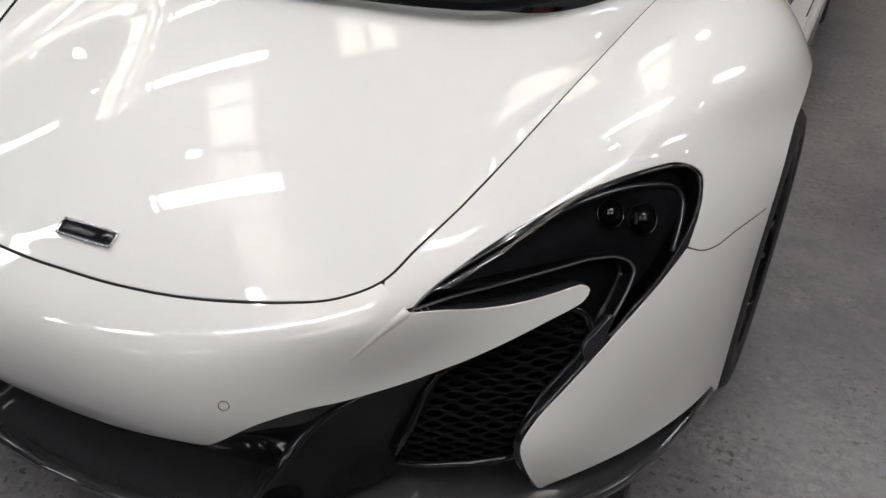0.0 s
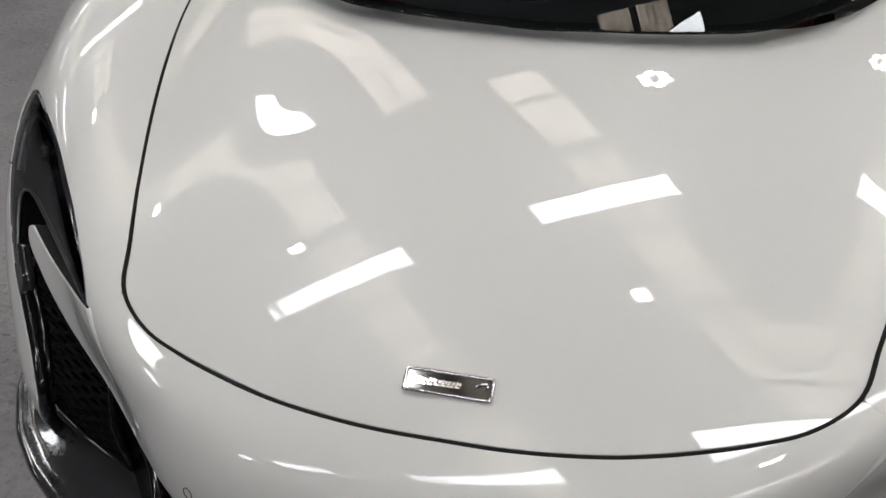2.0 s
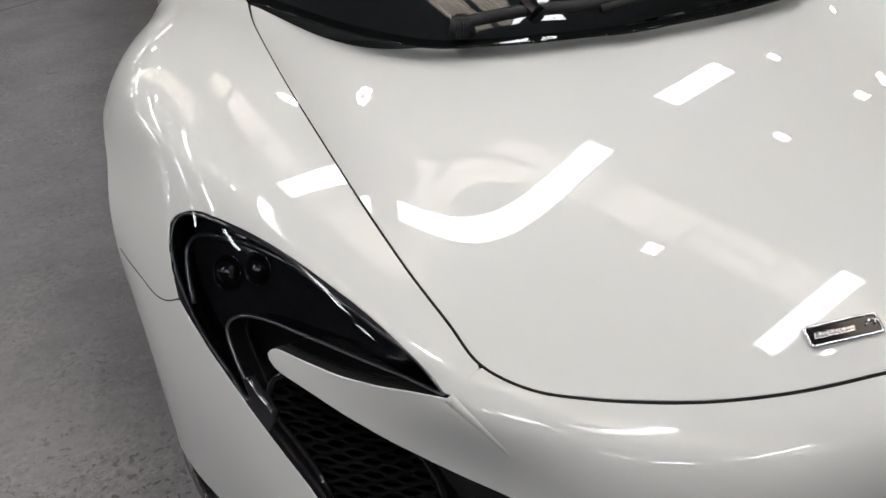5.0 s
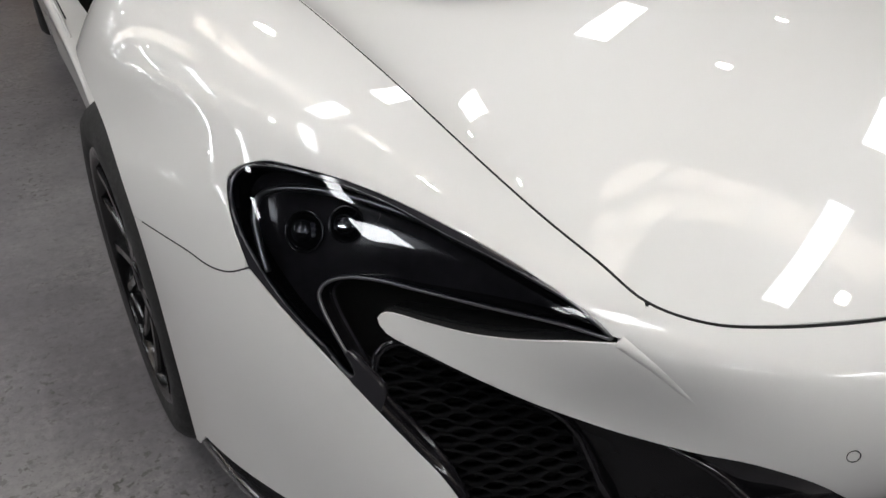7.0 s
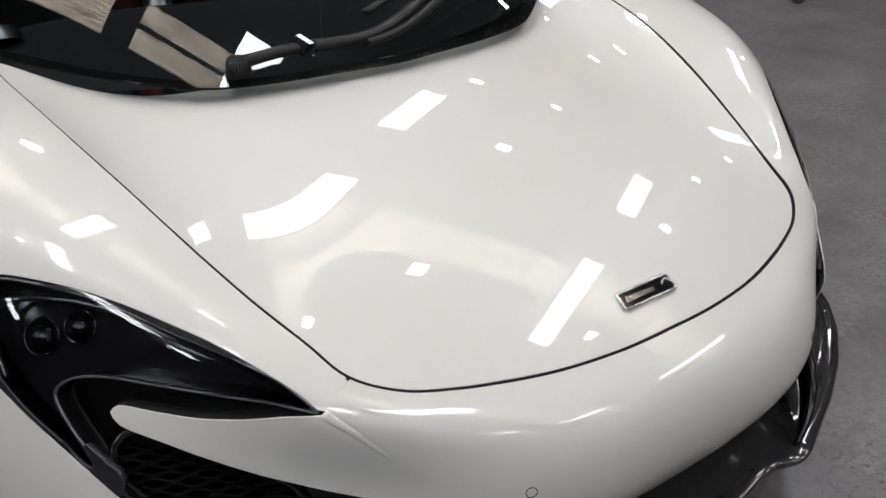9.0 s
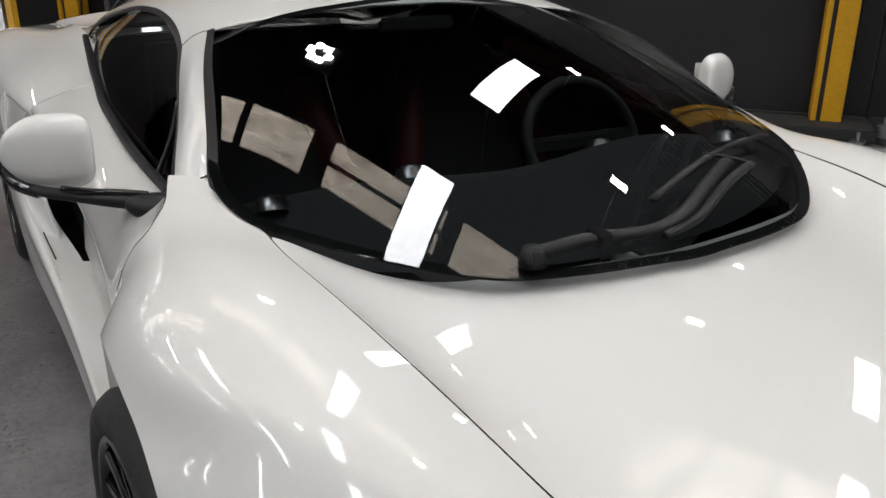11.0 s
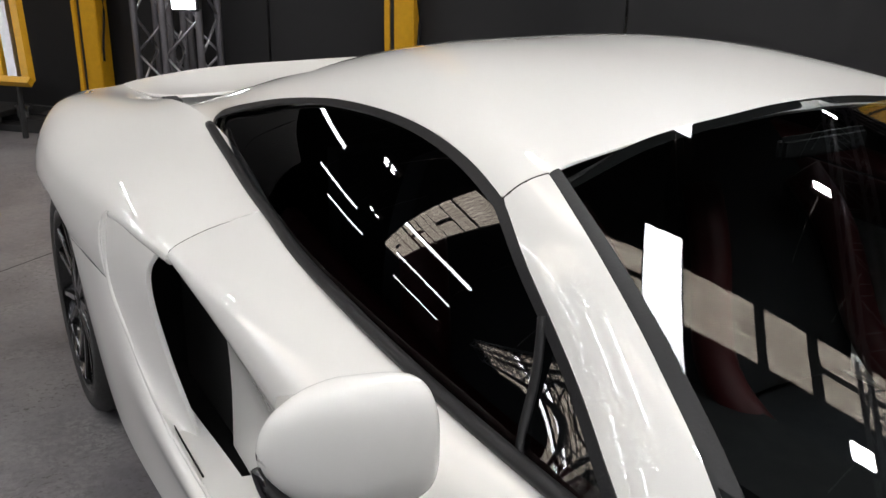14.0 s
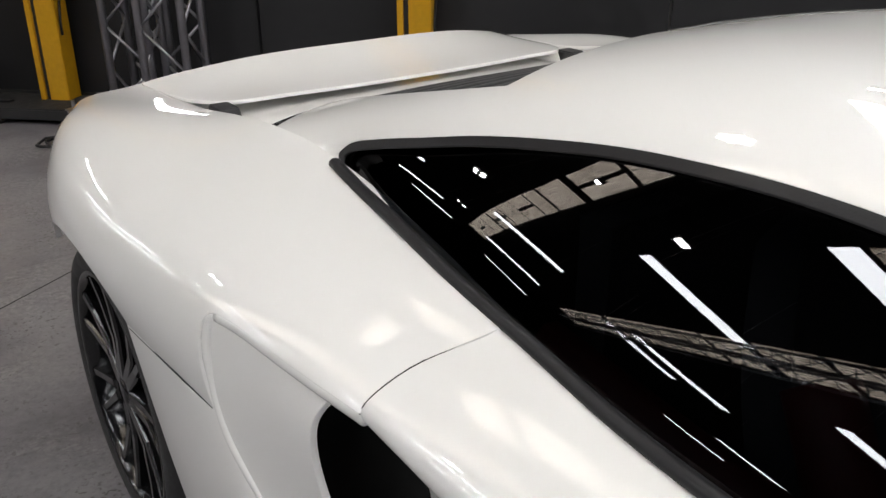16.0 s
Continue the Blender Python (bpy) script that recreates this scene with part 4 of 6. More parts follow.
ws_top = mid(WS_TOP)
ws_top = [p for p in ws_top if p[1] >= 0.5]
if ws_top[-1][1] > 0.5:
    ws_top.append((ws_top[-1][0], 0.5))
ws_low = curve_uv([(u - 0.004, v) for u, v in WS_LOW[1:]], 4)
ws_half = curve_uv(ws_top[::-1], 4) + curve_uv(WS_EDGE, 4) + ws_low + [(ws_low[-1][0], 0.5)]
ws_line = full(ws_half)
win_line = curve_uv(WIN_TOP, 4) + curve_uv(WIN_FRONT, 4) + [(WIN_FRONT[-1][0], 1.04), (WIN_TOP[0][0], 1.04)]
pil_a = WIN_FRONT[-1]
pillar_line = curve_uv(WS_EDGE[:6], 4) + curve_uv(WIN_FRONT, 4)[::-1]
foot_line = curve_uv(WS_EDGE, 4)[20:] + [(-0.01, WS_EDGE[-1][1]), (-0.01, pil_a[1] - 0.012), (pil_a[0] - 0.03, pil_a[1] + 0.002), pil_a]
cover = curve_uv(COVER, 4)
roof_half = [ws_top[-1]] + curve_uv(ws_top[::-1], 4) + [WS_EDGE[0], WIN_FRONT[0]] + curve_uv(WIN_TOP, 4)[::-1] + [(WIN_TOP[0][0], 1.04), (1.04, 1.04), (1.04, COVER[0][1])] + cover + [(COVER[-1][0], 0.5)]
p = clipped(GC, -1, full(roof_half), 0.0012, reach=7)
part_mesh("roof", whole_mesh("roof", p[0], p[1], PAINT, p[2]), car)
both("a_pillar", clipped(GC, -1, pillar_line, 0.0012, reach=7), PAINT, (car, car))
both("cowl_corner", clipped(GC, -1, foot_line, 0.0012, 0.006, -0.003, reach=6), PAINT, (car, car))
p = clipped(GW, -1, ws_line, 0.003, 0.004, -0.002)
windscreen = part_mesh("windscreen", whole_mesh("windscreen", p[0], p[1], GLASS, p[2]), car, "raked tinted windscreen")
p = clipped(GW, -1, ws_line, 0.0, 0.0, -0.0055, [([(u, v) for u, v in full([(q[0] + 0.012 if i < 2 else q[0], q[1]) for i, q in enumerate(ws_half)])], -0.024)])
part_mesh("windscreen_border", whole_mesh("windscreen_border", p[0], p[1], VOID, p[2]), windscreen, "black printed windscreen border")
pillar_band = curve_uv(WS_EDGE[:9], 4) + [(u, v - 0.014) for u, v in curve_uv(WS_EDGE[:9], 4)[::-1]]
both("windscreen_seal", clipped(GC, -1, pillar_band, 0.0, 0.004, 0.0008), SATIN_BLACK, (windscreen, windscreen), "satin black rubber windscreen seal")
for line in ((WS_EDGE[0], WIN_FRONT[0]), (WS_EDGE[5], WIN_FRONT[-1])):
    o = [(line[0][0] * (1 - k) + line[1][0] * k, line[0][1] * (1 - k) + line[1][1] * k) for k in np.linspace(0, 1, 14)]
    P, M = at_uv(GC, o), -at_uv(normals(GC), o)
    for side in (1, -1):
        part("pillar_seam", sweep((P - M * 0.0006) * (side, 1, 1), 0.0017, 6), MATT_BLACK, car, "", True)
side_windows = both("side_window", clipped(GG, -1, win_line, 0.012, 0.003, -0.004), DARK_GLASS, (car, car), "dark tinted side window")
both("window_seal", clipped(GC, -1, win_line, 0.0008, 0.006, 0.0005, [(win_line, -0.017)]), SATIN_BLACK, side_windows, "satin black rubber window seal")
o = curve_uv(DIVIDER, 5)
P, M = at_uv(GC, o), -at_uv(normals(GC), o)
for side, owner in zip((1, -1), side_windows):
    part("divider_bar", sweep((P - M * 0.001) * (side, 1, 1), 0.010, 10, 0.5, (1, 0, 0.3)), SATIN_BLACK, owner, "satin black quarter light bar", True)

# ---- flanks ----
# the door's front edge follows the shut line of the fender
edge = at_uv(GF, shut)
run = np.r_[0, np.cumsum(np.linalg.norm(np.diff(edge, axis=0), axis=1))]
DOOR[0] = [tuple(np.array([np.interp(k * run[-1] / 5, run, edge[:, q]) for q in range(3)]) + (0.0, 0.003, 0.0)) for k in range(6)] + [(0.924, 1.425, 0.48), DOOR[0][7]]
GD = surface(DOOR, 130, 110)
doors = both("door", clipped(GD, -1, None, 0, 0.012, reach=4), PAINT, (car, car), "white door with a deep scalloped flank")
crease = smooth_path([(0.913, 2.728, 0.815), (0.926, 2.83, 0.816), (0.938, 2.95, 0.817), (0.948, 3.05, 0.817), (0.954, 3.10, 0.813)], 8)
apex = smooth_path([(0.954, 3.10, 0.813), (0.961, 3.118, 0.795), (0.968, 3.118, 0.75), (0.973, 3.105, 0.70), (0.973, 3.085, 0.65)], 8)
arch = smooth_path([(0.992, 3.43, 0.60), (0.994, 3.455, 0.645), (0.998, 3.53, 0.698), (1.0, 3.63, 0.729), (1.002, 3.75, 0.740), (1.003, 3.87, 0.726), (1.002, 3.98, 0.686), (0.995, 4.07, 0.625), (0.988, 4.10, 0.60)], 8)
quarter_line = [(-0.03, -0.03), (-0.03, onto(GQ, crease[:1])[0][1])] + onto(GQ, np.r_[crease, apex]) + onto(GQ, arch)[4:] + onto(GQ, [(0.968, 4.17, 0.60), (0.94, 4.24, 0.63)]) + [(1.03, onto(GQ, [(0.94, 4.24, 0.63)])[0][1]), (1.03, -0.03)]
both("rear_quarter", clipped(GQ, -1, quarter_line, 0.0, 0.014, reach=3), PAINT, (car, car))
both("sill_blade", clipped(GB, -1, None, 0, 0.012), PAINT, (car, car))
ledge = [[(0.77, y, z - 0.012), (0.81, y, z - 0.010), (x, y, z - 0.004), (x + 0.02, y, z - 0.003)] for y, x, z in ((1.44, 0.880, 0.272), (1.9, 0.857, 0.305), (2.2, 0.845, 0.333), (2.42, 0.842, 0.358), (2.50, 0.845, 0.367), (2.56, 0.848, 0.374))]
both("sill_ledge", clipped(surface(ledge, 60, 16), -1, None, 0, 0.006), PAINT, (car, car))
both("scoop_panel", clipped(GU, -1, None, 0, 0.012), PAINT, (car, car))
rim_edge = smooth_path([(0.953, 3.112, 0.806), (0.966, 3.116, 0.77), (0.971, 3.10, 0.70), (0.972, 3.065, 0.63), (0.966, 2.98, 0.563), (0.955, 2.83, 0.462), (0.937, 2.62, 0.391), (0.927, 2.45, 0.364)], 8)
for side in (1, -1):
    part("scoop_lip", sweep((crease - (0.010, 0, 0.0105)) * (side, 1, 1), 0.0115, 12), PAINT, car, "", True)
    part("scoop_edge", sweep((rim_edge - (0.007, 0, 0)) * (side, 1, 1), np.interp(np.linspace(0, 1, len(rim_edge)), [0, 0.25, 0.45, 0.6, 1], [0.0115, 0.011, 0.008, 0.006, 0.004]).tolist(), 12), PAINT, car, "", True)
    slit = rim_edge[len(rim_edge) // 3:-8]
    part("scoop_slit", sweep((slit + (-0.0165, 0, 0.004)) * (side, 1, 1), 0.0022, 6), VOID, car, "", True)
    a = smooth_path([(0.975, 3.09, 0.652), (0.985, 3.20, 0.654), (0.991, 3.33, 0.65), (0.995, 3.45, 0.643)], 5)
    part("panel_seam", sweep(a * (side, 1, 1), 0.0018, 6), MATT_BLACK, car, "", True)
    a = GD[-1, :int(0.62 * GD.shape[1])]
    part("door_seam", sweep((a[::3] - (0, -0.001, 0.0011)) * (side, 1, 1), 0.0018, 6), VOID, car, "", True)

# rubber strip along the foot of the side windows
foot_strip = smooth_path([(0.662, 3.225, 0.962), (0.672, 3.133, 0.947), (0.686, 3.004, 0.933), (0.700, 2.875, 0.917), (0.713, 2.745, 0.904), (0.724, 2.614, 0.892), (0.737, 2.484, 0.879), (0.746, 2.3, 0.868), (0.753, 2.1, 0.860), (0.758, 1.85, 0.857), (0.757, 1.68, 0.857), (0.756, 1.56, 0.858)], 6)
for side, owner in zip((1, -1), side_windows):
    part("lower_seal", sweep((foot_strip - (0.002, 0, 0.002)) * (side, 1, 1), 0.0145, 10, 0.75, (0.5, 0, 0.85)), SATIN_BLACK, owner, "satin black rubber strip", True)
# ---- closing pieces ----
for side in (1, -1):
    # solid near-black block in the inlet, in place of its shaded hollow
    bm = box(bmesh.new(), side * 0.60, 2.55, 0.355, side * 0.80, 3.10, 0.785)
    part("inlet_shade_block", bm, VOID, car, "near-black block standing in for the shaded side inlet")
    P = at_uv(GF, shut + [(shut[-1][0] + 0.02, 0.995)])
    M = -at_uv(normals(GF), shut + [(shut[-1][0] + 0.02, 0.995)])
    part("door_gap", sweep((P - M * 0.0008) * (side, 1, 1), 0.0018, 6), VOID, car, "", True)
# unseen box added to block light below the body
bm = bmesh.new()
box(bm, -0.84, 0.45, 0.11, 0.84, 4.30, 0.24)
part("underbody", bm, MATT_BLACK, car, "unseen flat black box blocking light under the car")
for side in (1, -1):
    bm = box(bmesh.new(), side * 0.80, 1.42, 0.09, side * 0.915, 3.2, 0.185, 0.012)
    part("sill_skirt", bm, GLOSS_BLACK, car, "gloss black lower sill")
bm = box(bmesh.new(), -0.80, 4.22, 0.20, 0.80, 4.40, 0.84, 0.04)
part("tail", bm, MATT_BLACK, car, "black mesh tail")

GK = surface(COVER_NET, 40, 81, True)
p = clipped(GK, -1, None, 0, 0.01)
engine_cover = part_mesh("engine_cover", whole_mesh("engine_cover", p[0], p[1], GLOSS_BLACK, p[2]), car, "gloss black louvred engine cover")
for k in range(9):
    y = 0.12 + 0.095 * k
    row = at_uv(GK, [(y, v) for v in np.linspace(0.08, 0.92, 15)])
    part("louvre", sweep(row + (0, 0, 0.004), 0.014, 6, 0.4), MATT_BLACK, engine_cover, "", True)
p = clipped(surface(DECK, 50, 121, True), -1, None, 0, 0.01)
part_mesh("rear_deck", whole_mesh("rear_deck", p[0], p[1], PAINT, p[2]), car)
p = clipped(surface(SPOILER, 30, 121, True), -1, None, 0, 0.010)
spoiler = part_mesh("rear_wing", whole_mesh("rear_wing", p[0], p[1], PAINT, p[2]), car, "slightly raised white rear wing")
for side in (1, -1):
    bm = box(bmesh.new(), side * 0.545, 3.90, 0.862, side * 0.60, 3.97, 0.902, 0.004)
    for v in bm.verts:
        v.co.y += (v.co.z - 0.88) * 0.6
    part("wing_bracket", bm, MATT_BLACK, spoiler, "black hinge bracket")

# ---- wheels ----
def lathe(profile, steps=64):
    """Turns a profile of (radius, along x) round the x axis."""
    a = np.linspace(0, 2 * math.pi, steps, endpoint=False)
    V = [(x, r * math.cos(t), r * math.sin(t)) for t in a for r, x in profile]
    n = len(profile)
    F = [((i * n + j), (i * n + j + 1), (((i + 1) % steps) * n + j + 1), (((i + 1) % steps) * n + j)) for i in range(steps) for j in range(n - 1)]
    return V, F


def build_wheel(radius, rim_r, width):
    """Outer face at x = 0, the wheel reaching to -width."""
    w = new("wheel")
    tagged(w, "black multi-spoke alloy wheel on a low-profile tyre")
    prof = [(rim_r - 0.004, -0.012), (rim_r + 0.005, -0.004), (rim_r + 0.014, 0.0), (rim_r + 0.028, 0.003), (radius - 0.026, -0.001), (radius - 0.012, -0.012), (radius - 0.002, -0.028)]
    x = -0.028
    while x > -width + 0.05:
        prof += [(radius, x - 0.004), (radius, x - 0.024), (radius - 0.007, x - 0.026), (radius - 0.007, x - 0.032)]
        x -= 0.034
    prof += [(radius - 0.002, -width + 0.028), (radius - 0.012, -width + 0.01), (rim_r + 0.03, -width), (rim_r, -width + 0.01)]
    V, F = lathe(prof, 72)
    part_mesh("tyre", whole_mesh("tyre", V, F, TYRE), w, "black low-profile tyre")
    V, F = lathe([(rim_r + 0.002, -0.004), (rim_r - 0.004, -0.001), (rim_r - 0.012, -0.006), (rim_r - 0.018, -0.03), (rim_r - 0.03, -0.10), (rim_r - 0.03, -width)], 72)
    rim = part_mesh("rim", whole_mesh("rim", V, F, RIM), w, "gloss black rim")
    V, F = lathe([(0.004, -0.012), (0.028, -0.012), (0.032, -0.018), (0.034, -0.05)], 32)
    part_mesh("hub_cap", whole_mesh("hub_cap", V, F, GLOSS_BLACK), rim)
    V, F = lathe([(0.06, -0.10), (rim_r - 0.06, -0.10), (rim_r - 0.05, -0.13), (0.06, -0.13)], 48)
    part_mesh("brake_disc", whole_mesh("brake_disc", V, F, STEEL), w, "dull steel brake disc")
    V, F = lathe([(0.05, -0.14), (rim_r - 0.03, -0.16)], 32)
    part_mesh("rim_back", whole_mesh("rim_back", V, F, VOID), rim)
    mesh = None
    for k in range(7):
        a = 2 * math.pi * k / 7
        if mesh is None:
            bm = bmesh.new()
            for s in (-1, 1):
                pts = [((-0.020, 0.03, s * 0.006), 0.016), ((-0.026, rim_r * 0.45, s * 0.016), 0.013), ((-0.020, rim_r * 0.75, s * 0.036), 0.011), ((-0.012, rim_r - 0.008, s * 0.052), 0.011)]
                rings = []
                for (x, y, z), r in pts:
                    rings.append([bm.verts.new((x + dx, y, z + dz)) for dx, dz in ((0.004, -r * 0.7), (0.004, r * 0.7), (-0.002, r), (-0.03, r * 0.8), (-0.03, -r * 0.8), (-0.002, -r))])
                for p, q in zip(rings, rings[1:]):
                    for j in range(6):
                        bm.faces.new((p[j], p[(j + 1) % 6], q[(j + 1) % 6], q[j]))
            bmesh.ops.recalc_face_normals(bm, faces=bm.faces)
            mesh = bpy.data.meshes.new("spoke")
            bm.to_mesh(mesh)
            bm.free()
            mesh.materials.append(RIM)
        sp = part_mesh("spoke", mesh, rim)
        sp.matrix_local = Matrix.Rotation(a, 4, "X")
    return w


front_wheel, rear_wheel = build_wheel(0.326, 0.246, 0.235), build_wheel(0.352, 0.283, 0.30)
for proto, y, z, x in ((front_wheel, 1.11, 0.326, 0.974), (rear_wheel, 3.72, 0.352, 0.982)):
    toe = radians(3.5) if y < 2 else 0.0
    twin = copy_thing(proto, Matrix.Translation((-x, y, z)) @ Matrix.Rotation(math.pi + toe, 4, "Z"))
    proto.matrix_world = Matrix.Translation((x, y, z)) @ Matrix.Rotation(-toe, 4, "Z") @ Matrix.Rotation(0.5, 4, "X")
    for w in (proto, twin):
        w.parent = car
for y, z, r in ((1.12, 0.33, 0.40), (3.76, 0.34, 0.40)):
    for side in (1, -1):
        a = np.linspace(-0.35, math.pi + 0.35, 30)
        V = [(side * x, y + rr * math.cos(t), z + rr * math.sin(t)) for t in a for x, rr in ((0.925, r), (0.60, r), (0.58, 0.05))]
        F = [(3 * i + j, 3 * i + j + 1, 3 * i + j + 4, 3 * i + j + 3) for i in range(len(a) - 1) for j in range(2)]
        part_mesh("arch_liner", whole_mesh("arch_liner", V, F, MATT_BLACK), car, "matt black wheel arch liner")

# ---- mirrors ----
for side in (1, -1):
    V, F, nu, nv = [], [], 36, 28
    for i in range(nu):
        for j in range(nv + 1):
            a, b = 2 * math.pi * i / nu, math.pi * j / nv
            ca, sa, cb, sb = math.cos(a), math.sin(a), math.cos(b), math.sin(b)
            pw = lambda v, e: math.copysign(abs(v) ** e, v)
            q = cb                     # 1 at the inner end, -1 at the outer tip
            x = pw(cb, 0.62 if cb > 0 else 0.95) * 0.0893
            r = max(sb, 0) ** (0.40 if q > 0 else 0.86)
            taper = 1.02 - 0.10 * max(-q, 0)
            y = pw(ca, 0.9) * 0.0419 * r * taper
            zz = pw(sa, 0.8) * 0.0797 * r * taper
            if ca > 0:
                y *= 0.75
            V.append((side * (0.9581 - x), 1.7794 + y - x * 0.3376, 0.9179 + zz + 0.008 * q * (1 if sa > 0 else 0)))
    for i in range(nu):
        for j in range(nv):
            p, q = i * (nv + 1) + j, ((i + 1) % nu) * (nv + 1) + j
            F.append((p, p + 1, q + 1, q) if side > 0 else (q, q + 1, p + 1, p))
    mirror = new("door_mirror")
    mirror.parent = car
    tagged(mirror, "white door mirror on a slim black arm")
    part_mesh("mirror_housing", whole_mesh("mirror_housing", V, F, PAINT), mirror)
    arm = smooth_path([(0.752, 1.535, 0.846), (0.79, 1.575, 0.842), (0.85, 1.635, 0.838), (0.92, 1.70, 0.838), (0.985, 1.745, 0.846), (1.025, 1.775, 0.862), (1.045, 1.80, 0.89)], 6)
    n = len(arm)
    rad = np.interp(np.linspace(0, 1, n), [0, 0.15, 0.5, 0.8, 1], [0.034, 0.027, 0.019, 0.015, 0.008]).tolist()
    part("mirror_arm", sweep(arm * (side, 1, 1), rad, 14, 0.70), SATIN_BLACK, mirror, "curved satin black mirror arm", True)
    trim = smooth_path([(0.985, 1.742, 0.842), (1.020, 1.768, 0.856), (1.042, 1.792, 0.876), (1.050, 1.806, 0.902)], 6)
    part("lower_trim", sweep(trim * (side, 1, 1), np.interp(np.linspace(0, 1, len(trim)), [0, 0.4, 1], [0.012, 0.013, 0.006]).tolist(), 12), GLOSS_BLACK, mirror, "gloss black mirror lower edge", True)
    rib = smooth_path([(0.80, 1.572, 0.860), (0.85, 1.628, 0.856), (0.90, 1.672, 0.853), (0.945, 1.705, 0.856)], 6)
    part("arm_rib", sweep(rib * (side, 1, 1), 0.0075, 10), GLOSS_BLACK, mirror, "", True)
    bm = bmesh.new()
    turn = Matrix.Translation((side * 0.796, 1.552, 0.838)) @ pose(0, 0, 0, 0, 0, -side * 38)
    bmesh.ops.create_uvsphere(bm, u_segments=24, v_segments=14, radius=1.0, matrix=turn @ Matrix.Diagonal((0.034, 0.064, 0.026, 1)))
    part("mirror_foot", bm, SATIN_BLACK, mirror, "black mirror foot at the window corner", True)
    glass = [(0.885, 1.79, 0.865), (0.885, 1.79, 0.97), (1.01, 1.83, 0.96), (1.02, 1.833, 0.89), (0.99, 1.825, 0.865)]
    bm = bmesh.new()
    bm.faces.new([bm.verts.new((side * x, y + 0.012, z)) for x, y, z in glass])
    part("mirror_glass", bm, plain("silvered mirror", (0.9, 0.9, 0.9), 0.01, 1.0) if side > 0 else bpy.data.materials["silvered mirror"], mirror, "silvered mirror glass")

# ---- cabin ----
dash = [[(-0.66, 1.22, 0.80), (-0.35, 1.06, 0.795), (0, 1.01, 0.79), (0.35, 1.06, 0.795), (0.66, 1.22, 0.80)],
        [(-0.66, 1.38, 0.83), (-0.35, 1.28, 0.845), (0, 1.25, 0.835), (0.35, 1.28, 0.845), (0.66, 1.38, 0.83)],
        [(-0.66, 1.50, 0.83), (-0.35, 1.46, 0.855), (0, 1.45, 0.84), (0.35, 1.46, 0.875), (0.66, 1.50, 0.83)],
        [(-0.66, 1.55, 0.72), (-0.35, 1.52, 0.70), (0, 1.52, 0.66), (0.35, 1.52, 0.72), (0.66, 1.55, 0.72)]]
GA = surface(dash, 40, 60)
p = clipped(GA, -1, None, 0, 0)
dashboard = part_mesh("dashboard", whole_mesh("dashboard", p[0], p[1], TRIM, p[2]), car, "charcoal alcantara dashboard")
for x, y in ((-0.60, 1.40), (-0.26, 1.47), (0.26, 1.47), (0.60, 1.40)):
    V, F = lathe([(0.0, 0.012), (0.022, 0.012), (0.030, 0.006), (0.034, -0.02)], 24)
    vent = part_mesh("dash_vent", whole_mesh("dash_vent", V, F, STEEL), dashboard, "round dash vent with a silver rim")
    vent.matrix_world = Matrix.Translation((x, y, 0.862)) @ pose(0, 0, 0, 0, -60, 80)
for side in (1, -1):
    seat = new("seat")
    seat.parent = car
    tagged(seat, "dark sports seat with red side bolsters")
    x = side * 0.36
    V = []
    back = [[(x - 0.24, 2.18, 0.42), (x, 2.22, 0.42), (x + 0.24, 2.18, 0.42)], [(x - 0.25, 2.25, 0.66), (x, 2.32, 0.66), (x + 0.25, 2.25, 0.66)],
            [(x - 0.19, 2.38, 0.90), (x, 2.42, 0.90), (x + 0.19, 2.38, 0.90)], [(x - 0.11, 2.44, 1.03), (x, 2.46, 1.04), (x + 0.11, 2.44, 1.03)]]
    q = clipped(surface(back, 24, 20), -1, None, 0, 0.06)
    part_mesh("backrest", whole_mesh("backrest", q[0], q[1], TRIM, q[2]), seat)
    for s in (-1, 1):
        part("bolster", sweep(smooth_path([(x + s * 0.23, 2.0, 0.42), (x + s * 0.25, 2.18, 0.55), (x + s * 0.22, 2.26, 0.75), (x + s * 0.17, 2.36, 0.90)], 5), 0.045, 10), RED, seat, "dark red leather bolster", True)
    cushion = box(bmesh.new(), x - 0.22, 1.72, 0.32, x + 0.22, 2.22, 0.44, 0.04)
    part("cushion", cushion, TRIM, seat)
for side in (1, -1):
    strip_ = smooth_path([(side * 0.715, 1.55, 0.80), (side * 0.715, 1.9, 0.80), (side * 0.70, 2.3, 0.825), (side * 0.675, 2.65, 0.85)], 6)
    part("door_card", sweep(strip_, 0.035, 10, 1.6), RED, doors[0 if side > 0 else 1], "dark red leather door card", True)
wheel_path = [Matrix.Translation((0.36, 1.66, 0.82)) @ pose(0, 0, 0, 65) @ Vector((0.175 * math.cos(t), 0.165 * math.sin(t), 0)) for t in np.linspace(0, 2 * math.pi, 40, endpoint=False)]
steering = part("steering_wheel", sweep(wheel_path, 0.016, 10, closed=True), MATT_BLACK, car, "dark flat steering wheel", True)
bm = box(bmesh.new(), 0.19, 1.655, 0.80, 0.53, 1.675, 0.84, 0.006)
part("steering_spoke", bm, MATT_BLACK, steering)
bm = bmesh.new()
box(bm, -0.56, 2.66, 0.30, 0.56, 2.72, 1.0)
box(bm, -0.70, 1.35, 0.22, 0.70, 2.70, 0.30)
box(bm, -0.12, 1.50, 0.30, 0.12, 2.55, 0.50)
part("cabin_shell", bm, MATT_BLACK, car, "black cabin bulkhead and floor")
bm = box(bmesh.new(), -0.11, 1.93, 1.095, 0.11, 1.95, 1.135, 0.008)
part("rear_view_mirror", bm, MATT_BLACK, car, "small black rear view mirror")

